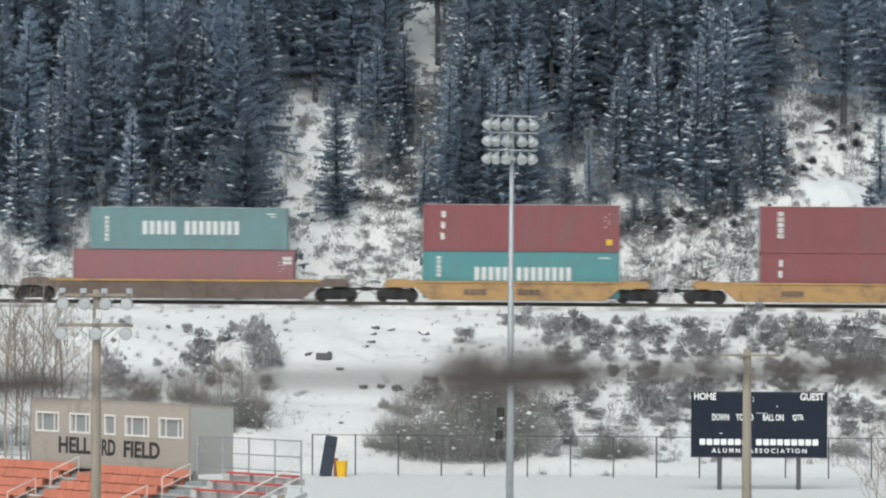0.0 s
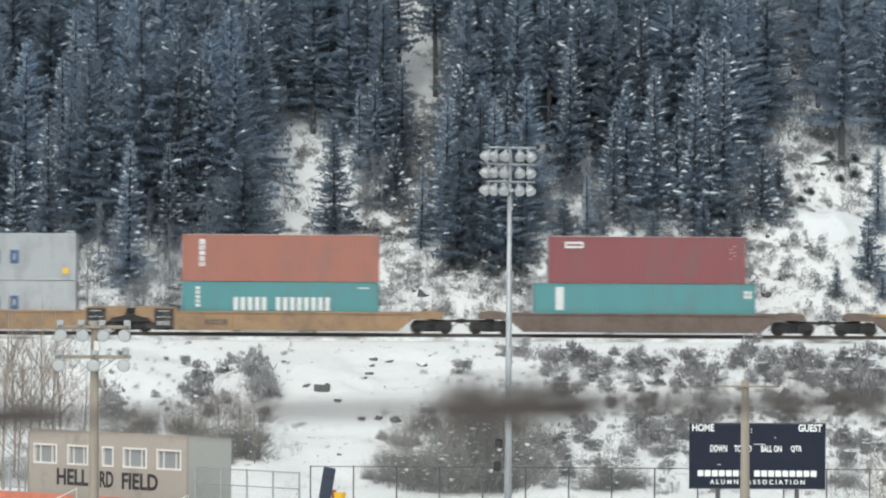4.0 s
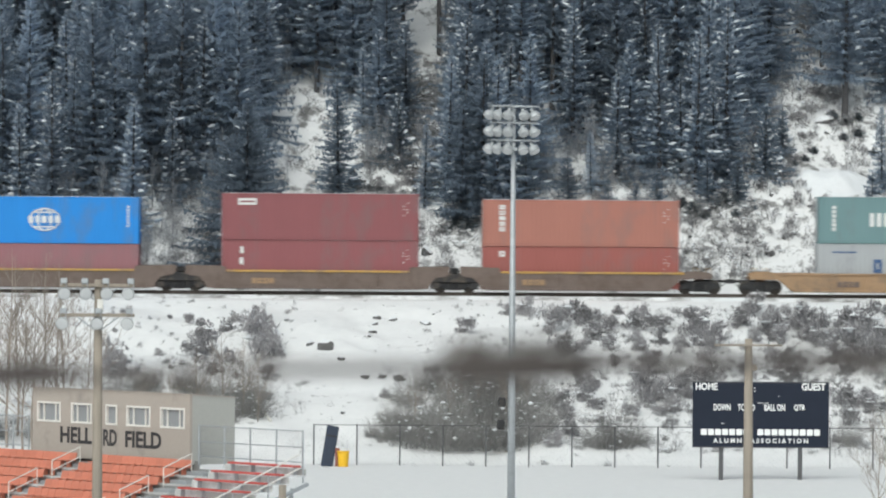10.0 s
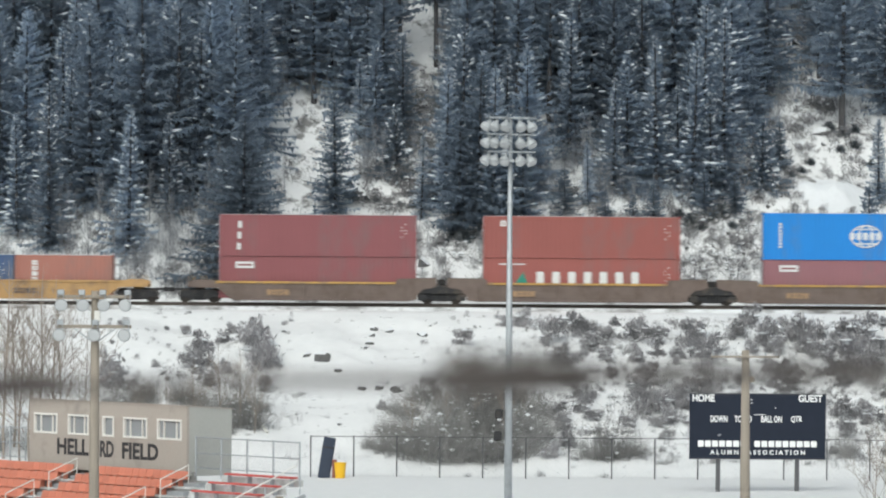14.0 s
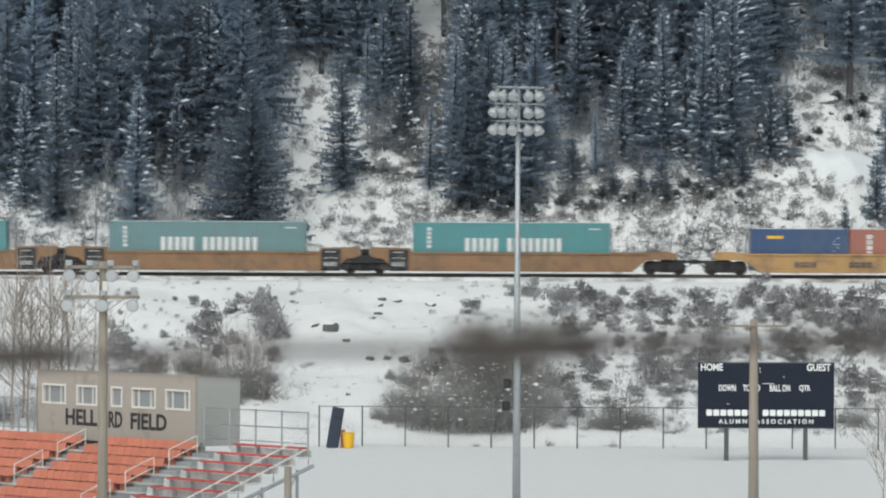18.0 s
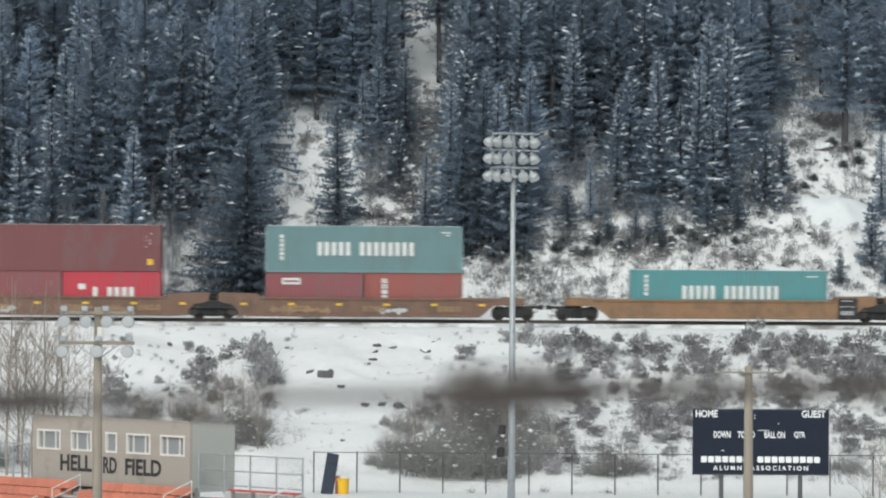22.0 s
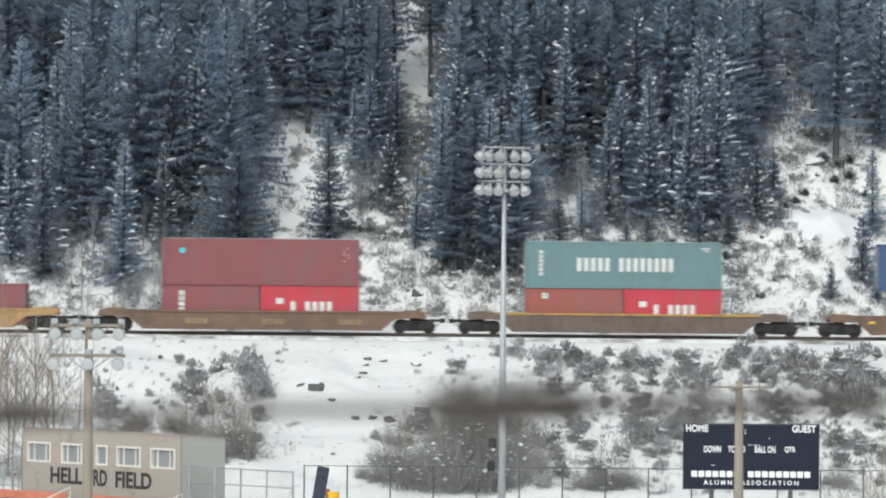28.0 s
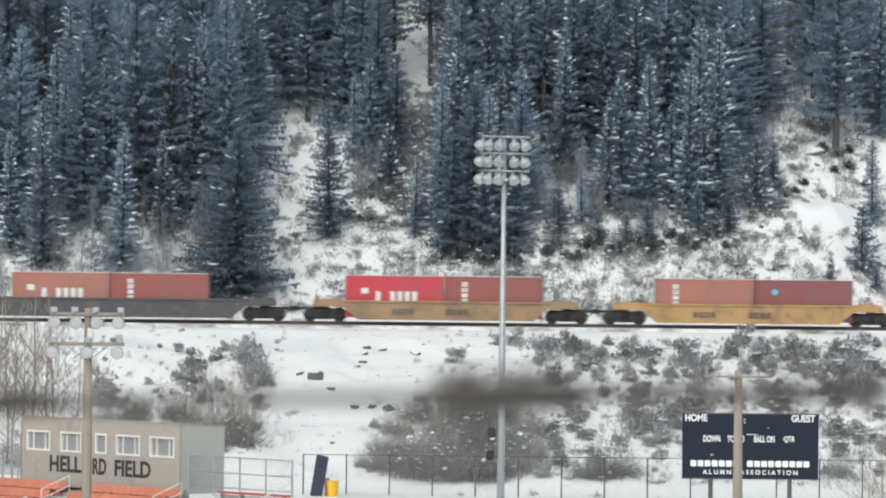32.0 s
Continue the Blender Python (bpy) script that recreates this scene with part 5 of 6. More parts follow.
    for i, (x, y, s) in enumerate(((-3.2, 322.8, 0.6), (-2.2, 325.4, 0.65), (-0.8, 327.6, 0.6), (1.8, 329.4, 0.55), (4.2, 327.6, 0.6), (5.6, 325.0, 0.55), (-4.0, 320.4, 0.45))):
        put(big, i, x, y, s)
    scatter(big, 12, -19.5, -10, 323, 327.5, 0.5, 0.75)
    scatter(med, 26, -3, 13, 315, 317, 0.3, 0.6)
    # bushes on the railway bank: dark evergreen or bare, x, y, width
    for i, (k, x, y, w) in enumerate((("l", -14.4, 336.7, 1.28), ("l", -14.0, 334.1, 1.34), ("l", -14.9, 333.5, 1.0), ("l", -13.6, 329.4, 0.93), ("l", -12.9, 337.4, 0.81), 
                                     ("l", -12.5, 339.6, 0.61), ("l", -15.3, 339.2, 0.75), ("l", -12.6, 332.8, 1.27), ("l", -11.1, 334.4, 2.08), ("l", -11.4, 337.1, 1.35), 
                                     ("l", -10.4, 329.3, 1.06), ("l", -19.2, 329.6, 1.85), ("l", -19.7, 331.5, 1.33), ("m", -17.1, 327.7, 1.97), ("m", -15.4, 327.2, 1.97), 
                                     ("m", -13.8, 327.2, 1.97), ("m", -12.1, 327.1, 1.64), ("m", -14.4, 338.7, 1.02), ("l", 1.4, 337.3, 1.15), ("m", 2.4, 336.6, 1.22), 
                                     ("l", 5.1, 341.1, 1.03), ("m", 5.6, 339.3, 0.82), ("l", 6.5, 338.0, 1.9), ("l", 7.0, 333.4, 1.74), ("l", 8.0, 340.2, 1.23), 
                                     ("m", 8.9, 332.6, 1.34), ("l", 9.9, 338.1, 1.15), ("m", 10.8, 336.8, 1.15), ("l", 11.4, 338.4, 1.02), ("l", 11.5, 334.4, 0.81), 
                                     ("l", 12.9, 337.6, 1.36), ("l", 14.1, 335.1, 1.01), ("l", 15.0, 338.1, 1.43), ("l", 15.9, 335.7, 1.35), ("m", 16.7, 338.9, 1.02), 
                                     ("l", 18.0, 338.4, 1.49), ("l", 19.0, 341.8, 1.2), ("l", 19.4, 338.4, 1.36), ("l", 20.0, 336.7, 1.35), ("m", 17.9, 335.7, 1.48), 
                                     ("l", 20.8, 338.9, 1.22), ("l", 22.1, 338.0, 1.49), ("l", 22.7, 335.8, 1.35), ("l", 24.3, 339.2, 1.57), ("l", 25.6, 338.6, 1.7), 
                                     ("l", 24.8, 332.0, 2.07), ("l", 26.3, 335.4, 1.55), ("m", 24.0, 331.2, 1.46), ("l", 23.0, 332.1, 1.33), ("m", 21.0, 331.9, 1.67), 
                                     ("m", 19.3, 331.4, 1.66), ("l", 8.3, 327.9, 0.99), ("m", 9.3, 330.6, 1.13), ("l", 11.9, 325.2, 1.7), ("l", 11.4, 330.7, 1.0), 
                                     ("l", 13.9, 327.8, 1.84), ("l", 15.3, 329.5, 1.65), ("l", 6.9, 323.8, 0.78), ("m", 5.8, 327.4, 1.31), ("l", 7.8, 331.0, 1.33), 
                                     ("m", 13.2, 331.6, 1.2), ("m", 12.6, 319.7, 1.28), ("m", 16.6, 330.6, 1.46), ("l", 23.2, 325.3, 1.63), ("m", 24.3, 327.1, 1.51), 
                                     ("m", 25.3, 323.9, 1.63), ("l", 23.4, 322.2, 1.29), ("m", 7.9, 341.0, 1.03), ("l", 3.8, 340.7, 0.68), ("l", 8.8, 336.9, 0.81), 
                                     ("l", 12.0, 332.5, 0.8), ("l", 10.2, 332.6, 1.0))):
        put(low if k == "l" else med, i, x, y, w / 1.12)
    scatter(low, 10, -4.5, 5.5, 322, 331, 0.4, 0.8)
    scatter(low, 60, 8.0, 28, 329, 341.5, 0.4, 0.85)
    scatter(med, 84, 6.5, 28, 323, 341, 0.5, 1.15)
    scatter(low, 44, 5.5, 28, 318, 331, 0.4, 0.9)
    scatter(med, 76, 5.5, 28, 317.5, 331, 0.5, 1.1)
    scatter(med, 34, -20, -9.5, 322, 329, 0.6, 1.1)
    scatter(med, 14, -30, -20, 320, 341, 0.6, 1.1)
    scatter(med, 14, -8, 8, 342, 343.6, 0.15, 0.35)
    scatter(low, 24, -20, -9, 329, 341, 0.2, 0.45)
    scatter(med, 16, -9.5, 0, 318, 326, 0.25, 0.55)
    # brush behind the railway and on the open slope
    joined("hillside_scrub", "dark evergreen scrub poking out of the hillside snow", tufts,
           [(190, -10, 20, 357.5, 365, 0.35, 0.85), (34, -6.2, 0.8, 366.0, 367.6, 0.6, 1.1), (300, 18.5, 30, 358, 386, 0.35, 1.0), (90, -30, -13, 357.5, 364, 0.3, 0.7), (24, -10.8, -8, 364, 379, 0.3, 0.6), (36, -5, 0, 367, 379, 0.35, 0.8),
            (50, 0, 19, 362.5, 366, 0.4, 0.9)])
    joined("hillside_brush", "leafless grey brush on the snowy hillside", sprigs,
           [(100, -11, 20, 357.5, 365, 0.5, 1.1), (120, -30, -13, 357, 365, 0.6, 1.3), (150, 18.5, 30, 358, 386, 0.5, 1.1), (26, -11.3, -8, 364, 382, 0.5, 0.9), (30, -5, 1, 364, 370, 0.6, 1.1), (60, -5, 0.4, 368.5, 377, 0.9, 1.7), (40, -16, -10.5, 358, 368, 0.7, 1.3), (90, 0, 20, 358, 363, 0.6, 1.2), (50, 3, 19, 363, 370, 0.6, 1.3),
            (30, -30, -14, 364, 372, 0.6, 1.3)])
    # Thin pale twigs added to fill the dark gaps as mist would.
    thin = [shrub_meshes(2.6, 4.2, 14, 90 + i, HAZE_TWIGS, 2) for i in range(4)]
    joined("forest_undergrowth", "thin frosted grey undergrowth between the conifers", thin,
           [(70, -31, -13.5, 365, 390, 0.6, 1.1), (40, -20, -13.5, 358, 366, 0.4, 0.8), (30, -8, -2.8, 375, 390, 0.5, 1.0), (40, -5.4, 0.2, 368.5, 376, 0.3, 0.6), (90, 0.4, 20, 367, 390, 0.6, 1.1),
            (40, 5.4, 19, 363.5, 368, 0.35, 0.7), (60, 20, 31, 380, 392, 0.5, 1.0)])
    joined("bank_scrub", "small grey tufts poking through the snow of the bank", tufts,
           [(560, 7, 29, 318, 342.5, 0.15, 0.5), (150, -21, -9, 322, 343, 0.12, 0.4), (110, -1, 8, 326, 343, 0.12, 0.4), (50, -30, -20, 320, 342, 0.2, 0.5), (40, -9, 0, 318, 342, 0.08, 0.2)])
    joined("bank_brush", "thin leafless twigs on the snowy bank", sprigs,
           [(220, 6, 29, 317.5, 332, 0.3, 0.75), (120, 7, 29, 332, 342.5, 0.25, 0.6), (60, -4, 6, 318, 332, 0.4, 0.8), (50, -21, -9, 321, 336, 0.25, 0.6), (30, -9, 0, 317.5, 325, 0.2, 0.45)])
    # boulders
    for i, (x, y, w) in enumerate(((-7.04, 334.8, 0.87), (-8.0, 335.5, 0.47), (-6.05, 332.5, 0.4), (-4.3, 338.1, 0.48), (-4.04, 340.6, 0.38), (-3.15, 340.5, 0.82), 
                                  (-1.09, 339.9, 1.02), (-4.49, 336.7, 0.41), (-4.15, 339.2, 0.34), (-3.64, 332.3, 0.27), (-4.6, 330.0, 0.99), (-3.61, 329.9, 0.79), 
                                  (-2.61, 329.8, 0.6), (-6.89, 328.8, 0.4), (-7.38, 328.3, 0.33), (-5.79, 323.6, 0.45), (-14.37, 333.3, 0.4), (-4.96, 340.8, 0.17))):
        put(stones, i, x, y, 1.35 * w, sink=0.05)
    scatter(stones, 14, -8, 10, 330, 342.5, 0.08, 0.2, 0.02)
    scatter(stones, 46, 18, 29, 360, 384, 0.3, 0.9, 0.1)
    scatter(stones, 30, -9, 19, 358, 366, 0.3, 0.9, 0.1)
    scatter(stones, 20, -9.5, 0, 366, 374, 0.5, 1.3, 0.1)
    # rock ledges that break through the snow
    ledges = []
    for i in range(3):
        a, b = rock_meshes(2.6, 1.3, 20 + i)
        ledges.append(prototype("rock_ledge", "dark rock ledge with snow lying on top", "rock", "rock ledges on the hillside", [("stone", a, ""), ("snow_cap", b, "")]))
    for i, (x, y, s) in enumerate(((22.4, 370.9, 0.6), (23.6, 372.0, 0.7), (25.0, 372.9, 0.75), (26.4, 373.2, 0.7), (22.0, 375.5, 0.6), (24.0, 378.0, 0.8), (20.6, 366.5, 0.4),
                                   (-5.2, 366.0, 0.5), (-3.9, 366.3, 0.55), (-2.6, 366.4, 0.5), (-1.3, 366.5, 0.55), (0.0, 366.2, 0.45))):
        put(ledges, i, x, y, 0.8 * s, sink=0.35)
    log = thing("fallen_log", "pale fallen birch trunk lying on the bank", "log")
    g = Geo().tube([(-10.75, 323.6, ground_z(-10.75, 323.6) + 0.55), (-10.3, 322.8, ground_z(-10.3, 322.8) + 0.25), (-9.85, 322.0, ground_z(-9.85, 322.0) + 0.05)], [0.06, 0.08, 0.1], 8)
    part("trunk", g, FRAME_WHITE, log)


build_brush()


def build_snow_drift():
    """An uneven drift on the open slope, with a lip along its upper edge."""
    g, n, m = Geo(), 48, 14
    cx, cy, rx, ry = DRIFT[0], DRIFT[1], 2.7, 2.1
    for j in range(m + 1):
        r = j / m
        for i in range(n):
            a = 2 * math.pi * i / n
            k = r * (1 + 0.3 * noise.noise((1.3 * math.cos(a), 1.3 * math.sin(a), 0.7)) + 0.16 * noise.noise((3.1 * math.cos(a), 3.1 * math.sin(a), 4.0)))
            x, y = cx + rx * k * math.cos(a), cy + ry * k * math.sin(a)
            bulge = 0.24 + 0.22 * noise.noise((x * 0.6, y * 0.6, 1.0)) + 0.1 * noise.noise((x * 1.7, y * 1.7, 3.0))
            g.v.append((x, y, ground_z(x, y) + bulge * (1 - r ** 3) - 0.06))
    for j in range(m):
        for i in range(n):
            q = j * n
            g.f.append((q + i, q + n + i, q + n + (i + 1) % n, q + (i + 1) % n))
    tagged(part("snow_drift", g, SNOW, smooth=True), "uneven snow drift on the open hillside", "snow drift")


build_snow_drift()


def build_near_branch():
    """A bare branch close in front of the camera, far out of focus."""
    y = 9.0
    sap = thing("sapling", "bare dark sapling with one long branch close to the camera", "tree", at=pose(0, 0, 0))
    tr = Geo().tube([(-1.75, y, 12.4), (-1.72, y, 13.6), (-1.7, y, 14.45), (-1.66, y, 15.6)], [0.035, 0.03, 0.024, 0.008], 8)
    part("trunk", tr, CABLE, sap)
    br = Geo().tube([(-1.7, y, 14.42), (-1.1, y, 14.345), (-0.72, y, 14.323), (-0.62, y, 14.325), (-0.56, y, 14.322), (-0.3, y, 14.334), (-0.02, y, 14.338), (0.03, y, 14.338),
                     (0.2, y, 14.343), (0.26, y, 14.35), (0.5, y, 14.352), (0.95, y, 14.37)],
                    [0.024, 0.02, 0.026, 0.02, 0.010, 0.010, 0.011, 0.027, 0.026, 0.013, 0.013, 0.006], 6)
    branch = part("branch", br, CABLE, sap)
    rnd = random.Random(3)
    tw = Geo()
    for x0, x1, n, up in ((0.0, 0.085, 74, 0.048), (0.1, 0.215, 84, 0.05), (-0.72, -0.6, 10, 0.012), (0.34, 0.46, 22, 0.03), (0.54, 0.6, 20, 0.05), (0.64, 0.72, 22, 0.04), (-0.29, -0.27, 4, 0.02)):
        for _ in range(n):
            x = rnd.uniform(x0, x1)
            z = 14.334 + up * rnd.random() ** 1.1
            tw.lump((x, y + rnd.uniform(-0.03, 0.03), z), rnd.uniform(0.006, 0.016), 0.006, rnd.uniform(0.004, 0.008), rnd, 0.3)
    part("dead_foliage", tw, DEAD_LEAF, branch, "withered dark leaves")


build_near_branch()


# ---- the field: fence, scoreboard, poles ----
def build_fence():
    fy, top = 314.0, 2.27
    fence = thing("chain_link_fence", "grey chain-link fence with dark posts behind the field", "fence", kind="structure")
    post = Geo().tube([(0, 0, -0.5), (0, 0, 2.3)], [0.04, 0.04], 7).mesh("post", DARK_POST)
    for i in range(24):
        x = -7.2 + 2.4 * i
        part("post", post, None, fence, at=pose(x, fy, ground_z(x, fy)))
    part("top_rail", Geo().tube([(-7.2, fy, top), (48.5, fy, top)], [0.025, 0.025], 6), DARK_POST, fence)
    wires = Geo()
    for i in range(186):
        x = -7.2 + 0.3 * i
        for s in (-1, 1):
            wires.tube([(x, fy - 0.02, 0.02), (x + s * 1.1, fy - 0.02, 1.12), (x, fy - 0.02, 2.24)], [0.002] * 3, 3, cap=False)
    tagged(part("wire_mesh", wires, WIRE, fence, "galvanised diamond mesh"), kind="stuff")


build_fence()


def build_scoreboard():
    x0, x1, y, z0, z1 = 13.33, 20.6, 300.5, 1.75, 5.22
    cx, cz = (x0 + x1) / 2, (z0 + z1) / 2
    sb = thing("scoreboard", "dark blue field scoreboard with white lettering on two posts", "scoreboard", at=pose(cx, y, 0))
    w = x1 - x0
    panel = part("panel", Geo().box(-w / 2, w / 2, 0, 0.3, z0, z1, 0.02), BOARD, sb)
    g = Geo()
    for a, b, c, d in ((-w / 2 - 0.02, w / 2 + 0.02, z1 - 0.02, z1 + 0.03), (-w / 2 - 0.02, w / 2 + 0.02, z0 - 0.03, z0 + 0.02)):
        g.box(a, b, -0.02, 0.31, c, d, 0.01)
    part("frame", g, DARK_POST, sb)
    for px in (-2.1, 2.12):
        part("post", Geo().box(px - 0.12, px + 0.12, 0.08, 0.26, -0.4, z0 - 0.03, 0.01), DARK_POST, sb)

    def put(text, px, pz, width, height, name):
        part(name, words(text, width, height, WHITE_PAINT), None, panel, at=pose(px, -0.012, pz))

    put("HOME", -2.9, 4.99, 1.18, 0.4, "word_home")
    put("GUEST", 2.81, 5.0, 1.28, 0.4, "word_guest")
    put("DOWN", -2.07, 3.88, 0.9, 0.36, "word_down")
    put("TO GO", -0.78, 3.88, 0.92, 0.36, "word_to_go")
    put("BALL ON", 0.74, 3.88, 1.1, 0.36, "word_ball_on")
    put("QTR", 2.07, 3.87, 0.6, 0.36, "word_quarter")
    put(":", -0.33, 4.83, 0.06, 0.26, "clock_colon")
    put("A L U M N I   A S S O C I A T I O N", 0.0, 2.1, 5.07, 0.25, "word_association")
    for i in range(17):
        if i == 7:
            continue
        g = Geo()
        letter_block(g, -3.19 + 0.377 * i, 2.39, 0.315, 0.33, -0.006, 0)
        part("club_letter", g, WHITE_PAINT, panel, "bold white block letter")
    for n, q in (("score_dash", (-0.2, 0.42, 4.1, 4.13)), ("score_dot", (0.92, 0.97, 4.45, 4.5)), ("score_dash", (-2.12, -1.95, 3.0, 3.03))):
        part(n, Geo().box(q[0], q[1], -0.014, -0.002, q[2], q[3]), WHITE_PAINT, panel)


build_scoreboard()


def flood_lamp(parent, x, y, z, yaw, tilt, r=0.28, deep=0.34):
    """A bell-shaped floodlight with its lens; tilt: degrees below the horizontal."""
    shell_geo = Geo()
    prof = [(0.0, 0.1), (0.03, 0.45 * r), (0.1, 0.78 * r), (0.2, 0.95 * r), (deep, r)]
    shell_geo.tube([(0, -d, 0) for d, _ in prof], [q for _, q in prof], 14, cap=False)
    shell_geo.tube([(0, 0.16, 0), (0, 0.0, 0)], [0.075, 0.09], 10)
    m = pose(x, y, z, tilt, 0, yaw)
    lamp = part("flood_lamp", shell_geo, LAMP_SHELL, parent, "grey bell-shaped floodlight", at=m, smooth=True)
    part("lens", Geo().tube([(0, -deep + 0.03, 0), (0, -deep - 0.01, 0), (0, -deep - 0.03, 0)], [r - 0.015, r - 0.02, 0.6 * r], 14), LAMP_LENS, lamp, "pale glass lens")
    part("bracket", Geo().tube([(-0.1, 0.05, 0.05), (-0.1, 0.1, 0.3), (0.1, 0.1, 0.3), (0.1, 0.05, 0.05)], [0.018] * 4, 5), GALVANISED, lamp)


def build_light_pole():
    x, y = 3.04, 250.0
    top = 19.25
    mast = thing("stadium_light_pole", "tall galvanised steel light pole with three rows of floodlights", "light pole", at=pose(x, y, 0.837) @ Matrix.Diagonal((0.943, 0.943, 0.943, 1)))
    part("pole", Geo().tube([(0, 0, -1.5), (0, 0, 8), (0, 0, top)], [0.2, 0.16, 0.095], 14), GALVANISED, mast, smooth=True)
    for k, dz in enumerate((0.0, -0.78, -1.6)):
        z = top + dz - 0.05
        arm = part("crossarm", Geo().box(-1.3, 0.95, -0.16, -0.08, z, z + 0.09, 0.015), GALVANISED, mast, at=pose(0, 0, 0, 0, 0.8, 6))
        for px, yaw in ((-1.32, -62), (-0.96, -40), (-0.5, -22), (0.16, 14), (0.62, 34)):
            flood_lamp(arm, px, -0.2, z - 0.2, yaw, 52, 0.265, 0.36)
    g = Geo().box(-0.2, 0.2, -0.28, 0.28, top - 2.1, top - 1.95, 0.02)
    part("ladder_bracket", g, GALVANISED, mast)
    for dz, dx in ((5.3, -0.35), (4.25, -0.4)):
        part("loudspeaker", Geo().box(dx - 0.28, dx + 0.08, -0.2, 0.25, dz - 0.22, dz + 0.22, 0.06), BLACK_IRON, mast, "small black loudspeaker")


build_light_pole()


def build_wood_light_pole():
    x, y, top = -13.2, 215.0, 11.65
    mast = thing("wooden_light_pole", "weathered wooden pole with two rows of older floodlights", "light pole", at=pose(x, y, 0))
    part("pole", Geo().tube([(0, 0, -0.5), (0, 0, 6), (0, 0, top)], [0.21, 0.185, 0.15], 12), POLE_WOOD, mast, smooth=True)
    for k, (z, xs) in enumerate(((top - 0.28, (-1.3, -0.5, 0.3, 1.25)), (top - 1.42, (-1.32, 0.02, 1.2)))):
        arm = part("crossarm", Geo().box(-1.45, 1.4, -0.27, -0.16, z, z + 0.13, 0.015), POLE_WOOD, mast)
        for px in xs:
            flood_lamp(arm, px, -0.36, z - 0.18, random.uniform(-20, 20), 16, 0.25, 0.3)
            part("ballast_box", Geo().box(px - 0.13, px + 0.13, -0.36, -0.14, z + 0.135, z + 0.33, 0.03), GALVANISED, arm)
        br = Geo()
        for s in (-1, 1):
            br.tube([(s * 0.12, -0.2, z - 0.5), (s * 0.8, -0.2, z)], [0.025, 0.025], 5)
        part("arm_brace", br, GALVANISED, mast)
    part("meter_box", Geo().box(-0.02, 0.2, -0.32, -0.16, top - 1.15, top - 0.75, 0.02), FRAME_WHITE, mast)


build_wood_light_pole()


def build_utility_pole():
    x, y, top = 12.36, 228.0, 9.25
    mast = thing("utility_pole", "weathered grey-brown wooden utility pole with a thin crossarm", "utility pole", at=pose(x, y, 0))
    part("pole", Geo().tube([(0.03, 0, -0.5), (0.01, 0, 5), (0, 0, top)], [0.23, 0.19, 0.155], 12), POLE_WOOD, mast, smooth=True)
    arm = part("crossarm", Geo().box(-1.4, 1.35, -0.24, -0.15, top - 0.3, top - 0.22, 0.01), POLE_WOOD, mast)
    for px in (-1.3, -0.8, 0.8, 1.25):
        part("insulator", Geo().tube([(px, -0.19, top - 0.22), (px, -0.19, top - 0.14), (px, -0.19, top - 0.08)], [0.03, 0.045, 0.025], 8), GALVANISED, arm)
    part("junction_box", Geo().box(0.14, 0.36, -0.1, 0.1, top - 1.3, top - 1.05, 0.02), POLE_WOOD, mast)


build_utility_pole()


def build_field_things():
    y = 312.4
    pad = thing("leaning_mat", "dark navy padded mat leaning by the fence", "mat", at=pose(-6.45, y, 0, 0, 9, 0))
    part("mat", Geo().box(-0.34, 0.34, -0.12, 0.12, 0.0, 2.3, 0.05), NAVY_PAD, pad)
    part("strap", Geo().box(-0.345, 0.345, -0.125, 0.125, 1.7, 1.78, 0.005), BLACK_IRON, pad)
    board = tagged(part("short_board", Geo().box(-5.98, -5.72, y - 0.1, y, -0.05, 1.05, 0.02), BIN_RED), "short red-brown board standing by a yellow barrel", "board")
    bin_ob = thing("barrel", "bright yellow plastic barrel standing on the snow by the fence", "barrel", at=pose(-5.52, y - 0.3, -0.03))
    part("body", Geo().tube([(0, 0, 0), (0, 0, 0.05), (0, 0, 0.75), (0, 0, 0.9)], [0.25, 0.27, 0.32, 0.32], 16), BIN_YELLOW, bin_ob, smooth=True)
    part("rim", Geo().tube([(0, 0, 0.86), (0, 0, 0.93)], [0.35, 0.35], 16), BIN_YELLOW, bin_ob)
    nf = thing("low_fence", "low grey wire fence beside the stand", "fence", kind="structure")
    for i in range(6):
        part("post", Geo().tube([(-6.4 + 1.0 * i, 237, -0.4), (-6.4 + 1.0 * i, 237, 1.2)], [0.03, 0.03], 6), DARK_POST, nf)
    part("top_rail", Geo().tube([(-6.4, 237, 1.15), (-1.4, 237, 1.05)], [0.022, 0.022], 6), DARK_POST, nf)
    tagged(part("wooden_post", Geo().tube([(-6.2, 218, -0.4), (-6.2, 218, 3.7)], [0.16, 0.15], 10), POLE_WOOD), "short weathered wooden post beside the stand", "post")


build_field_things()


# ---- the stand with its press box ----
STAND = pose(-10.42, 231.6, 4.09, 0, 0, -49) @ Matrix.Diagonal((0.93, 0.93, 0.93, 1))
DROP, SET = 0.68, 0.45
RISE, TREAD, ROWS_N = 0.345, 0.927, 10
UP = 0.67  # the bench section stands this part of a row higher


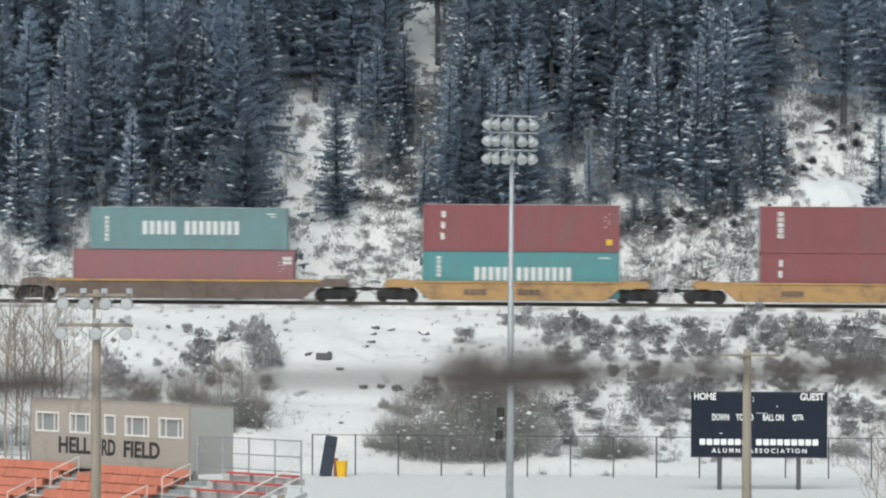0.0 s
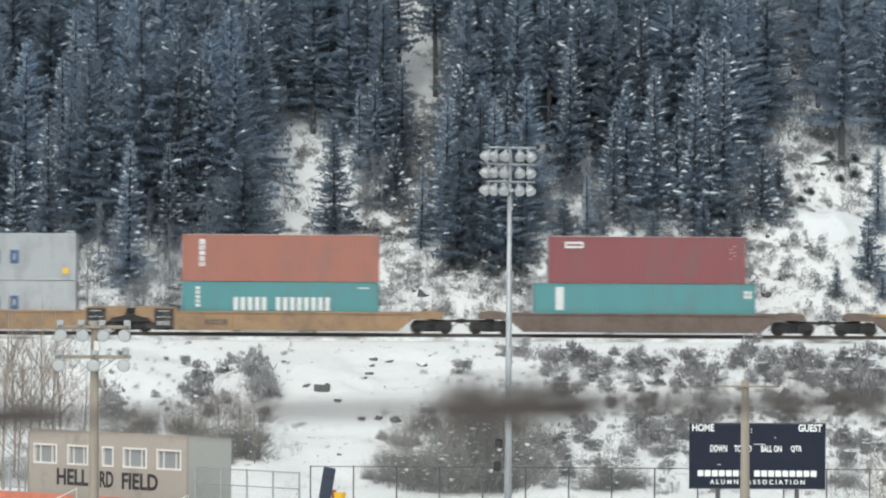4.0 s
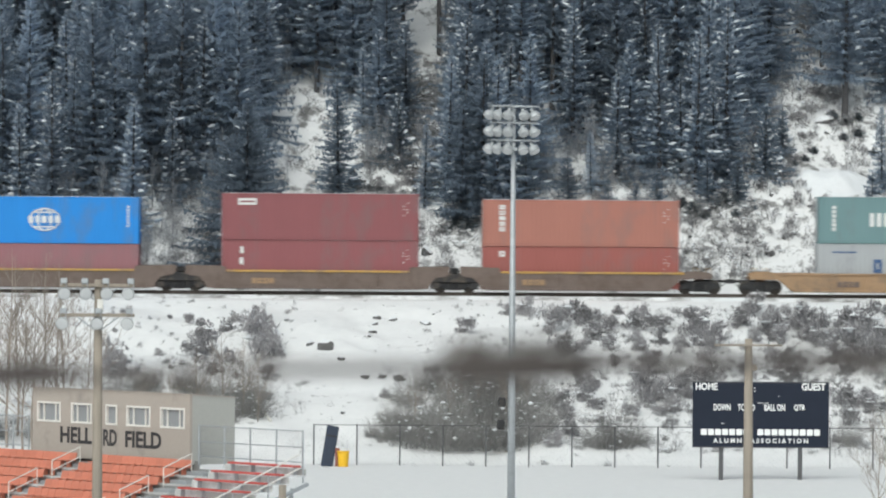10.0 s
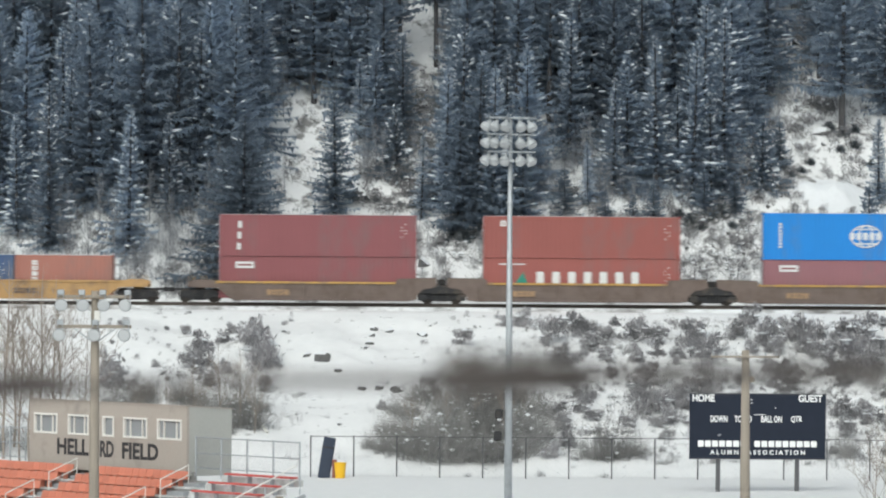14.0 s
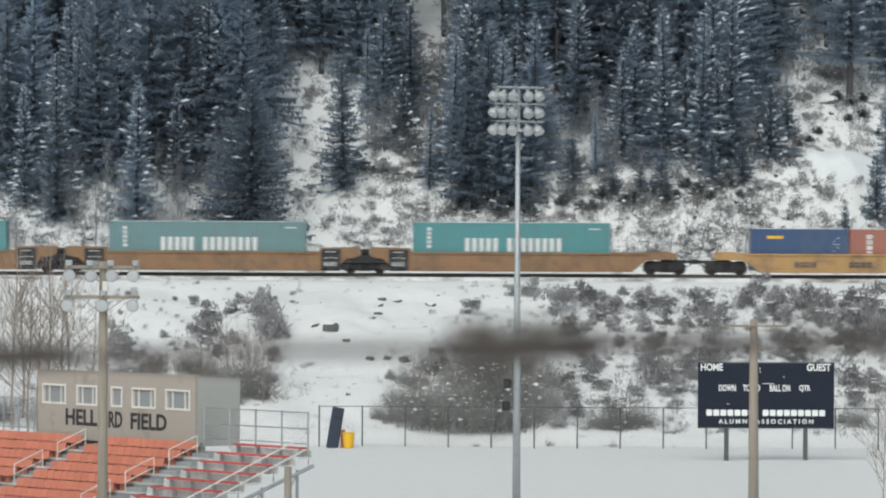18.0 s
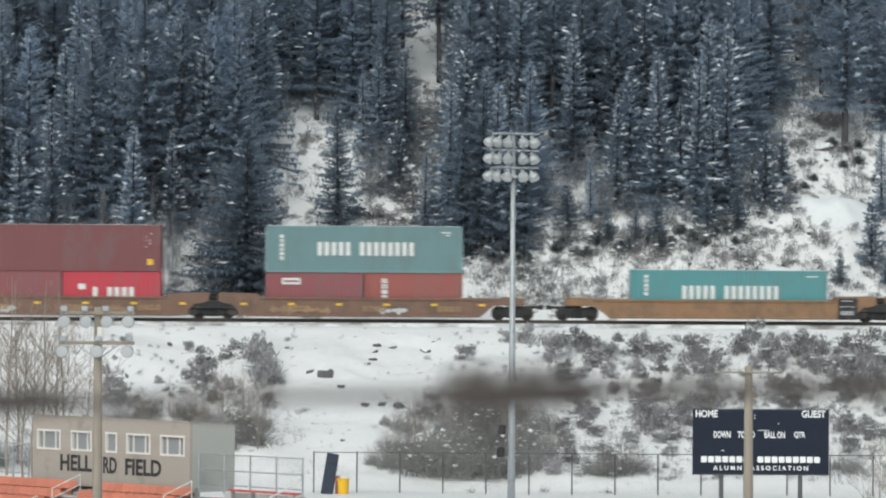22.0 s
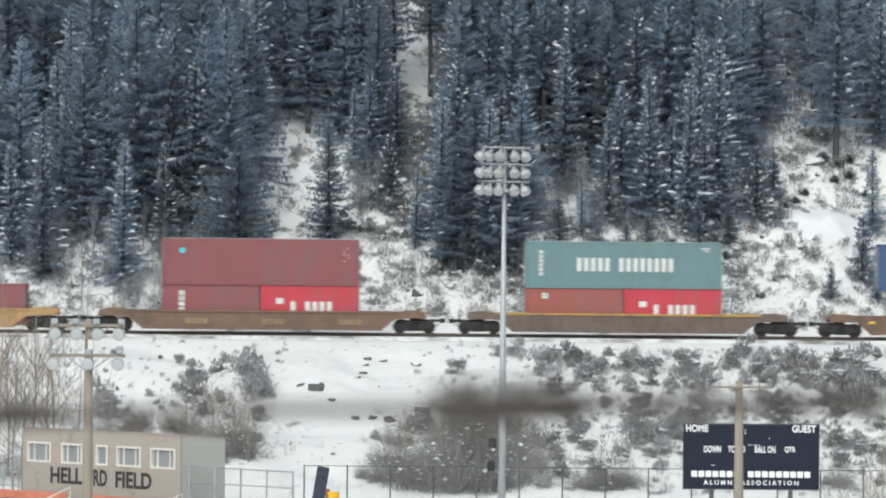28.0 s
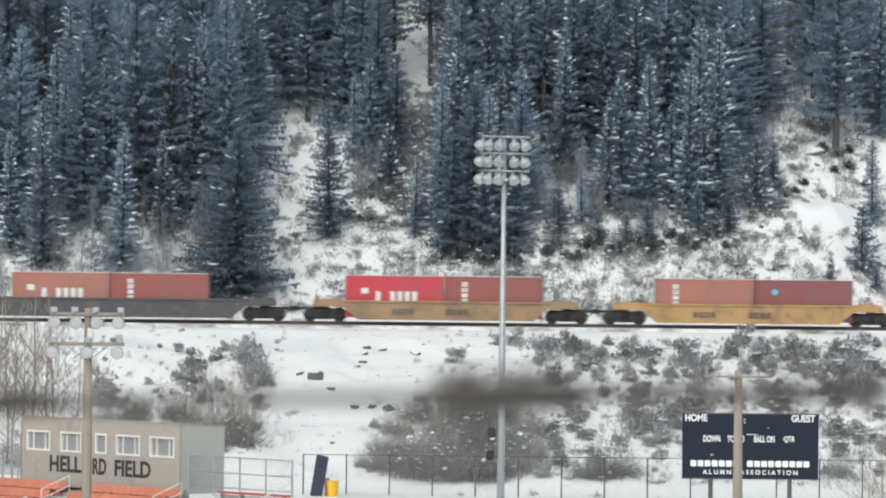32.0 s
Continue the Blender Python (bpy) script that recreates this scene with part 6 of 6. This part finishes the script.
def build_press_box():
    box = thing("press_box", "beige press box with five white-framed windows above the stand", "press box", at=STAND)
    L, D, H = 11.56, 2.55, 2.8
    wins = [(-11.15, 0, 1.64), (-8.6, 0, 1.42), (-6.03, 0, 0.72), (-4.5, 0, 1.62), (-2.05, 0, 1.64)]
    z0, z1 = 1.33, 2.14
    # front wall with real openings
    g = Geo()
    xs = [-L]
    for x, _, w in wins:
        xs += [x, x + w]
    xs.append(0)
    g.box(-L, 0, 0, 0.14, -0.3, z0)
    g.box(-L, 0, 0, 0.14, z1, H)
    for i in range(0, len(xs), 2):
        g.box(xs[i], xs[i + 1], 0, 0.14, z0, z1)
    part("front_wall", g, STUCCO, box)
    side = Geo()
    side.add([(0.0, 0.142, -0.3), (0.0, D, -0.3), (0.0, D, H - 0.17), (0.0, 0.142, H), (-0.14, 0.142, -0.3), (-0.14, D, -0.3), (-0.14, D, H - 0.17), (-0.14, 0.142, H)],
             [(0, 1, 2, 3), (7, 6, 5, 4), (0, 3, 7, 4), (1, 5, 6, 2), (3, 2, 6, 7), (0, 4, 5, 1)])
    part("side_wall", side, STUCCO_SIDE, box)
    part("side_wall", Geo().box(-L, -L + 0.14, 0.142, D, -0.3, H - 0.1), STUCCO_SIDE, box)
    part("back_wall", Geo().box(-L + 0.14, -0.14, D - 0.14, D, -0.3, H - 0.17), STUCCO_SIDE, box)
    roof = Geo()
    roof.add([(-L - 0.04, -0.04, H + 0.0), (0.04, -0.04, H + 0.0), (0.04, D + 0.04, H - 0.17), (-L - 0.04, D + 0.04, H - 0.17),
              (-L - 0.04, -0.04, H + 0.05), (0.04, -0.04, H + 0.05), (0.04, D + 0.04, H - 0.12), (-L - 0.04, D + 0.04, H - 0.12)],
             [(0, 3, 2, 1), (4, 5, 6, 7), (0, 1, 5, 4), (1, 2, 6, 5), (2, 3, 7, 6), (3, 0, 4, 7)])
    part("roof", roof, STUCCO, box)
    for x, _, w in wins:
        wn_ob = part("window", Geo().box(x, x + w, 0.09, 0.1, z0, z1), GLASS, box, "white-framed window with dim glass")
        f = Geo()
        for a, b, c, d in ((x - 0.06, x + w + 0.06, z0 - 0.06, z0 + 0.03), (x - 0.06, x + w + 0.06, z1 - 0.03, z1 + 0.06), (x - 0.06, x + 0.03, z0 + 0.03, z1 - 0.03), (x + w - 0.03, x + w + 0.06, z0 + 0.03, z1 - 0.03)):
            f.box(a, b, -0.03, 0.088, c, d)
        part("window_frame", f, FRAME_WHITE, wn_ob)
        if w > 1:
            for u in (0.24, 0.78):
                part("mullion", Geo().box(x + u * w - 0.03, x + u * w + 0.03, 0.02, 0.088, z0 + 0.03, z1 - 0.03), FRAME_WHITE, wn_ob)
    for text, px, pz, width in (("HELL", -8.28, 0.73, 2.36), ("RD", -5.76, 0.71, 1.0), ("FIELD", -3.33, 0.69, 2.62)):
        part("sign_lettering", words(text, width, 0.74, DARK_LETTER), None, box, "dark block lettering", at=pose(px, -0.012, pz))


build_press_box()


def build_stand():
    stand = thing("grandstand", "raised stand with orange seats, grey steps and red bench planks", "grandstand", at=STAND)
    left, right = -17.0, 7.9
    # stepped deck
    for r in range(ROWS_N):
        y1 = -SET - r * TREAD
        z = -DROP - r * RISE
        g = Geo().box(left, 2.3, y1 - TREAD, y1, z - 0.07, z, 0.01)
        deck = part("tread", g, CONCRETE_GREY, stand)
        yb, zb = y1 + UP * TREAD, z + UP * RISE
        deck2 = part("tread", Geo().box(2.32, right, yb - TREAD, yb, zb - 0.07, zb, 0.01), TREAD_SNOWY, stand, "bench tread dusted with snow")
        part("riser", Geo().box(2.32, right, yb - 0.04, yb - 0.006, zb + 0.002, zb + RISE - 0.075), CONCRETE_GREY, deck2)
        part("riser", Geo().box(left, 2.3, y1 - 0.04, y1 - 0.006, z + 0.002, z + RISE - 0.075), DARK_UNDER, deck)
    seat = Geo()
    seat.box(-0.23, 0.23, -0.38, 0.02, 0.3, 0.34, 0.015)
    seat.add([(-0.24, 0.0, 0.3), (0.24, 0.0, 0.3), (0.24, 0.1, 0.655), (-0.24, 0.1, 0.655), (-0.24, 0.035, 0.3), (0.24, 0.035, 0.3), (0.24, 0.135, 0.655), (-0.24, 0.135, 0.655)],
             [(0, 1, 2, 3), (7, 6, 5, 4), (0, 4, 5, 1), (1, 5, 6, 2), (2, 6, 7, 3), (3, 7, 4, 0)])
    seat.box(-0.02, 0.02, -0.3, -0.05, 0.0, 0.3)
    me = seat.mesh("seat", SEAT_ORANGE)
    for r in range(ROWS_N):
        for x0, n in ((-13.85, 13), (-6.0, 14)):
            for i in range(n):
                part("seat", me, None, stand, at=pose(x0 + 0.25 + 0.5 * i, -0.3 - SET - r * TREAD, -DROP - r * RISE))
    for r in range(ROWS_N):
        y, z = -0.3 - SET - r * TREAD, -DROP - r * RISE
        yb, zb = y + UP * TREAD, z + UP * RISE
        part("bench_plank", Geo().box(3.0, 7.75, yb - 0.14, yb + 0.14, zb + 0.34, zb + 0.43, 0.012), PLANK_RED, stand, "red bench plank")
        for x in (3.2, 4.6, 6.1, 7.5):
            part("bench_leg", Geo().box(x - 0.03, x + 0.03, yb - 0.1, yb + 0.1, zb, zb + 0.36), GALVANISED, stand)
        # half steps in the two aisles
        for x0, x1 in ((-7.15, -6.15), (1.1, 2.2)):
            part("aisle_step", Geo().box(x0, x1, y - 0.28, y + 0.25, z, z + 0.17, 0.01), GALVANISED, stand)
    # aisle hand rails
    for x in (-7.0, 1.1):
        for k in range(4):
            ya, za = -SET - 0.3 - k * 2.6 * TREAD, -DROP - k * 2.6 * RISE
            yb, zb = ya - 1.7 * TREAD, za - 1.7 * RISE
            g = Geo().tube([(x, ya, za), (x, ya, za + 0.95), (x, yb, zb + 0.95), (x, yb, zb)], [0.03] * 4, 6)
            g.tube([(x, ya, za + 0.5), (x, yb, zb + 0.5)], [0.025] * 2, 6)
            part("hand_rail", g, FRAME_WHITE, stand)
    # guard rails at the open end and behind the benches
    end = right - 0.02
    low_y, low_z = -SET - ROWS_N * TREAD, -DROP - ROWS_N * RISE
    g = Geo()
    for h in (0.35, 0.95):
        g.tube([(end, -0.2, -DROP + h + 0.2), (end, low_y, low_z + h)], [0.035, 0.035], 6)
    part("stair_rail", g, FRAME_WHITE, stand)
    for k in range(6):
        u = k / 5
        part("rail_post", Geo().tube([(end, low_y * u, -DROP + (low_z + DROP) * u - 0.1), (end, low_y * u, -DROP + (low_z + DROP) * u + 0.97)], [0.03, 0.03], 6), GALVANISED, stand)
    for x0, x1, tag in ((0.35, 7.55, "back"), (-16.9, -12.2, "back")):
        g = Geo()
        for h in (0.1, 0.75, 1.45):
            g.tube([(x0, 0.25, h), (x1, 0.25, h)], [0.028, 0.028], 6)
        part("guard_rail", g, GALVANISED, stand)
        n = 4
        for i in range(n + 1):
            x = x0 + (x1 - x0) * i / n
            part("guard_post", Geo().tube([(x, 0.25, -0.3), (x, 0.25, 1.5)], [0.045, 0.045], 6), GALVANISED, stand)
        wires = Geo()
        for i in range(int((x1 - x0) / 0.2)):
            x = x0 + 0.2 * i
            for s in (-1, 1):
                wires.tube([(x, 0.26, 0.1), (min(x1, max(x0, x + s * 0.65)), 0.26, 0.75), (x, 0.26, 1.45)], [0.004] * 3, 3, cap=False)
        tagged(part("guard_mesh", wires, WIRE, stand), kind="stuff")
    # steel frame under the deck at the open end
    for k in range(5):
        u = (k + 0.3) / 5
        y, z = low_y * u, -DROP + (low_z + DROP) * u
        part("frame_leg", Geo().box(end - 0.1, end, y - 0.05, y + 0.05, -4.4, z - 0.1), GALVANISED, stand)
        if k < 4:
            yb, zb = low_y * (u + 0.2), -DROP + (low_z + DROP) * (u + 0.2)
            part("cross_brace", Geo().tube([(end - 0.05, y, z - 0.25), (end - 0.05, yb, -4.2)], [0.03, 0.03], 6), GALVANISED, stand)
    g = Geo().tube([(end - 0.03, 0.3, -DROP - 0.15), (end - 0.03, low_y, low_z - 0.2)], [0.09, 0.09], 4)
    part("stringer", g, GALVANISED, stand)
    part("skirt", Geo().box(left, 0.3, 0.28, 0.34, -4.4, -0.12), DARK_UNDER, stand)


build_stand()


# ---- what moves ----
def travelled(t):
    """How far the train has come after t seconds: a steady speed, with a slight check at ten seconds."""
    return SPEED * t - 0.42 * min(1.0, max(0.0, (t - 9.0) / 2.0))


def motions():
    for ob, x, y, z in MOVERS:
        walk(ob, [(t, pose(x + travelled(t), y, z)) for t in (-1, 0, 8, 9, 11, 12, 22, 32, 33)])
    for ob, x, z in WHEELSETS:
        walk(ob, [(k / FPS, pose(x, 0, z, 0, math.degrees(travelled(k / FPS) / WHEEL_R), 0)) for k in range(0, 32 * FPS + 1)])


motions()
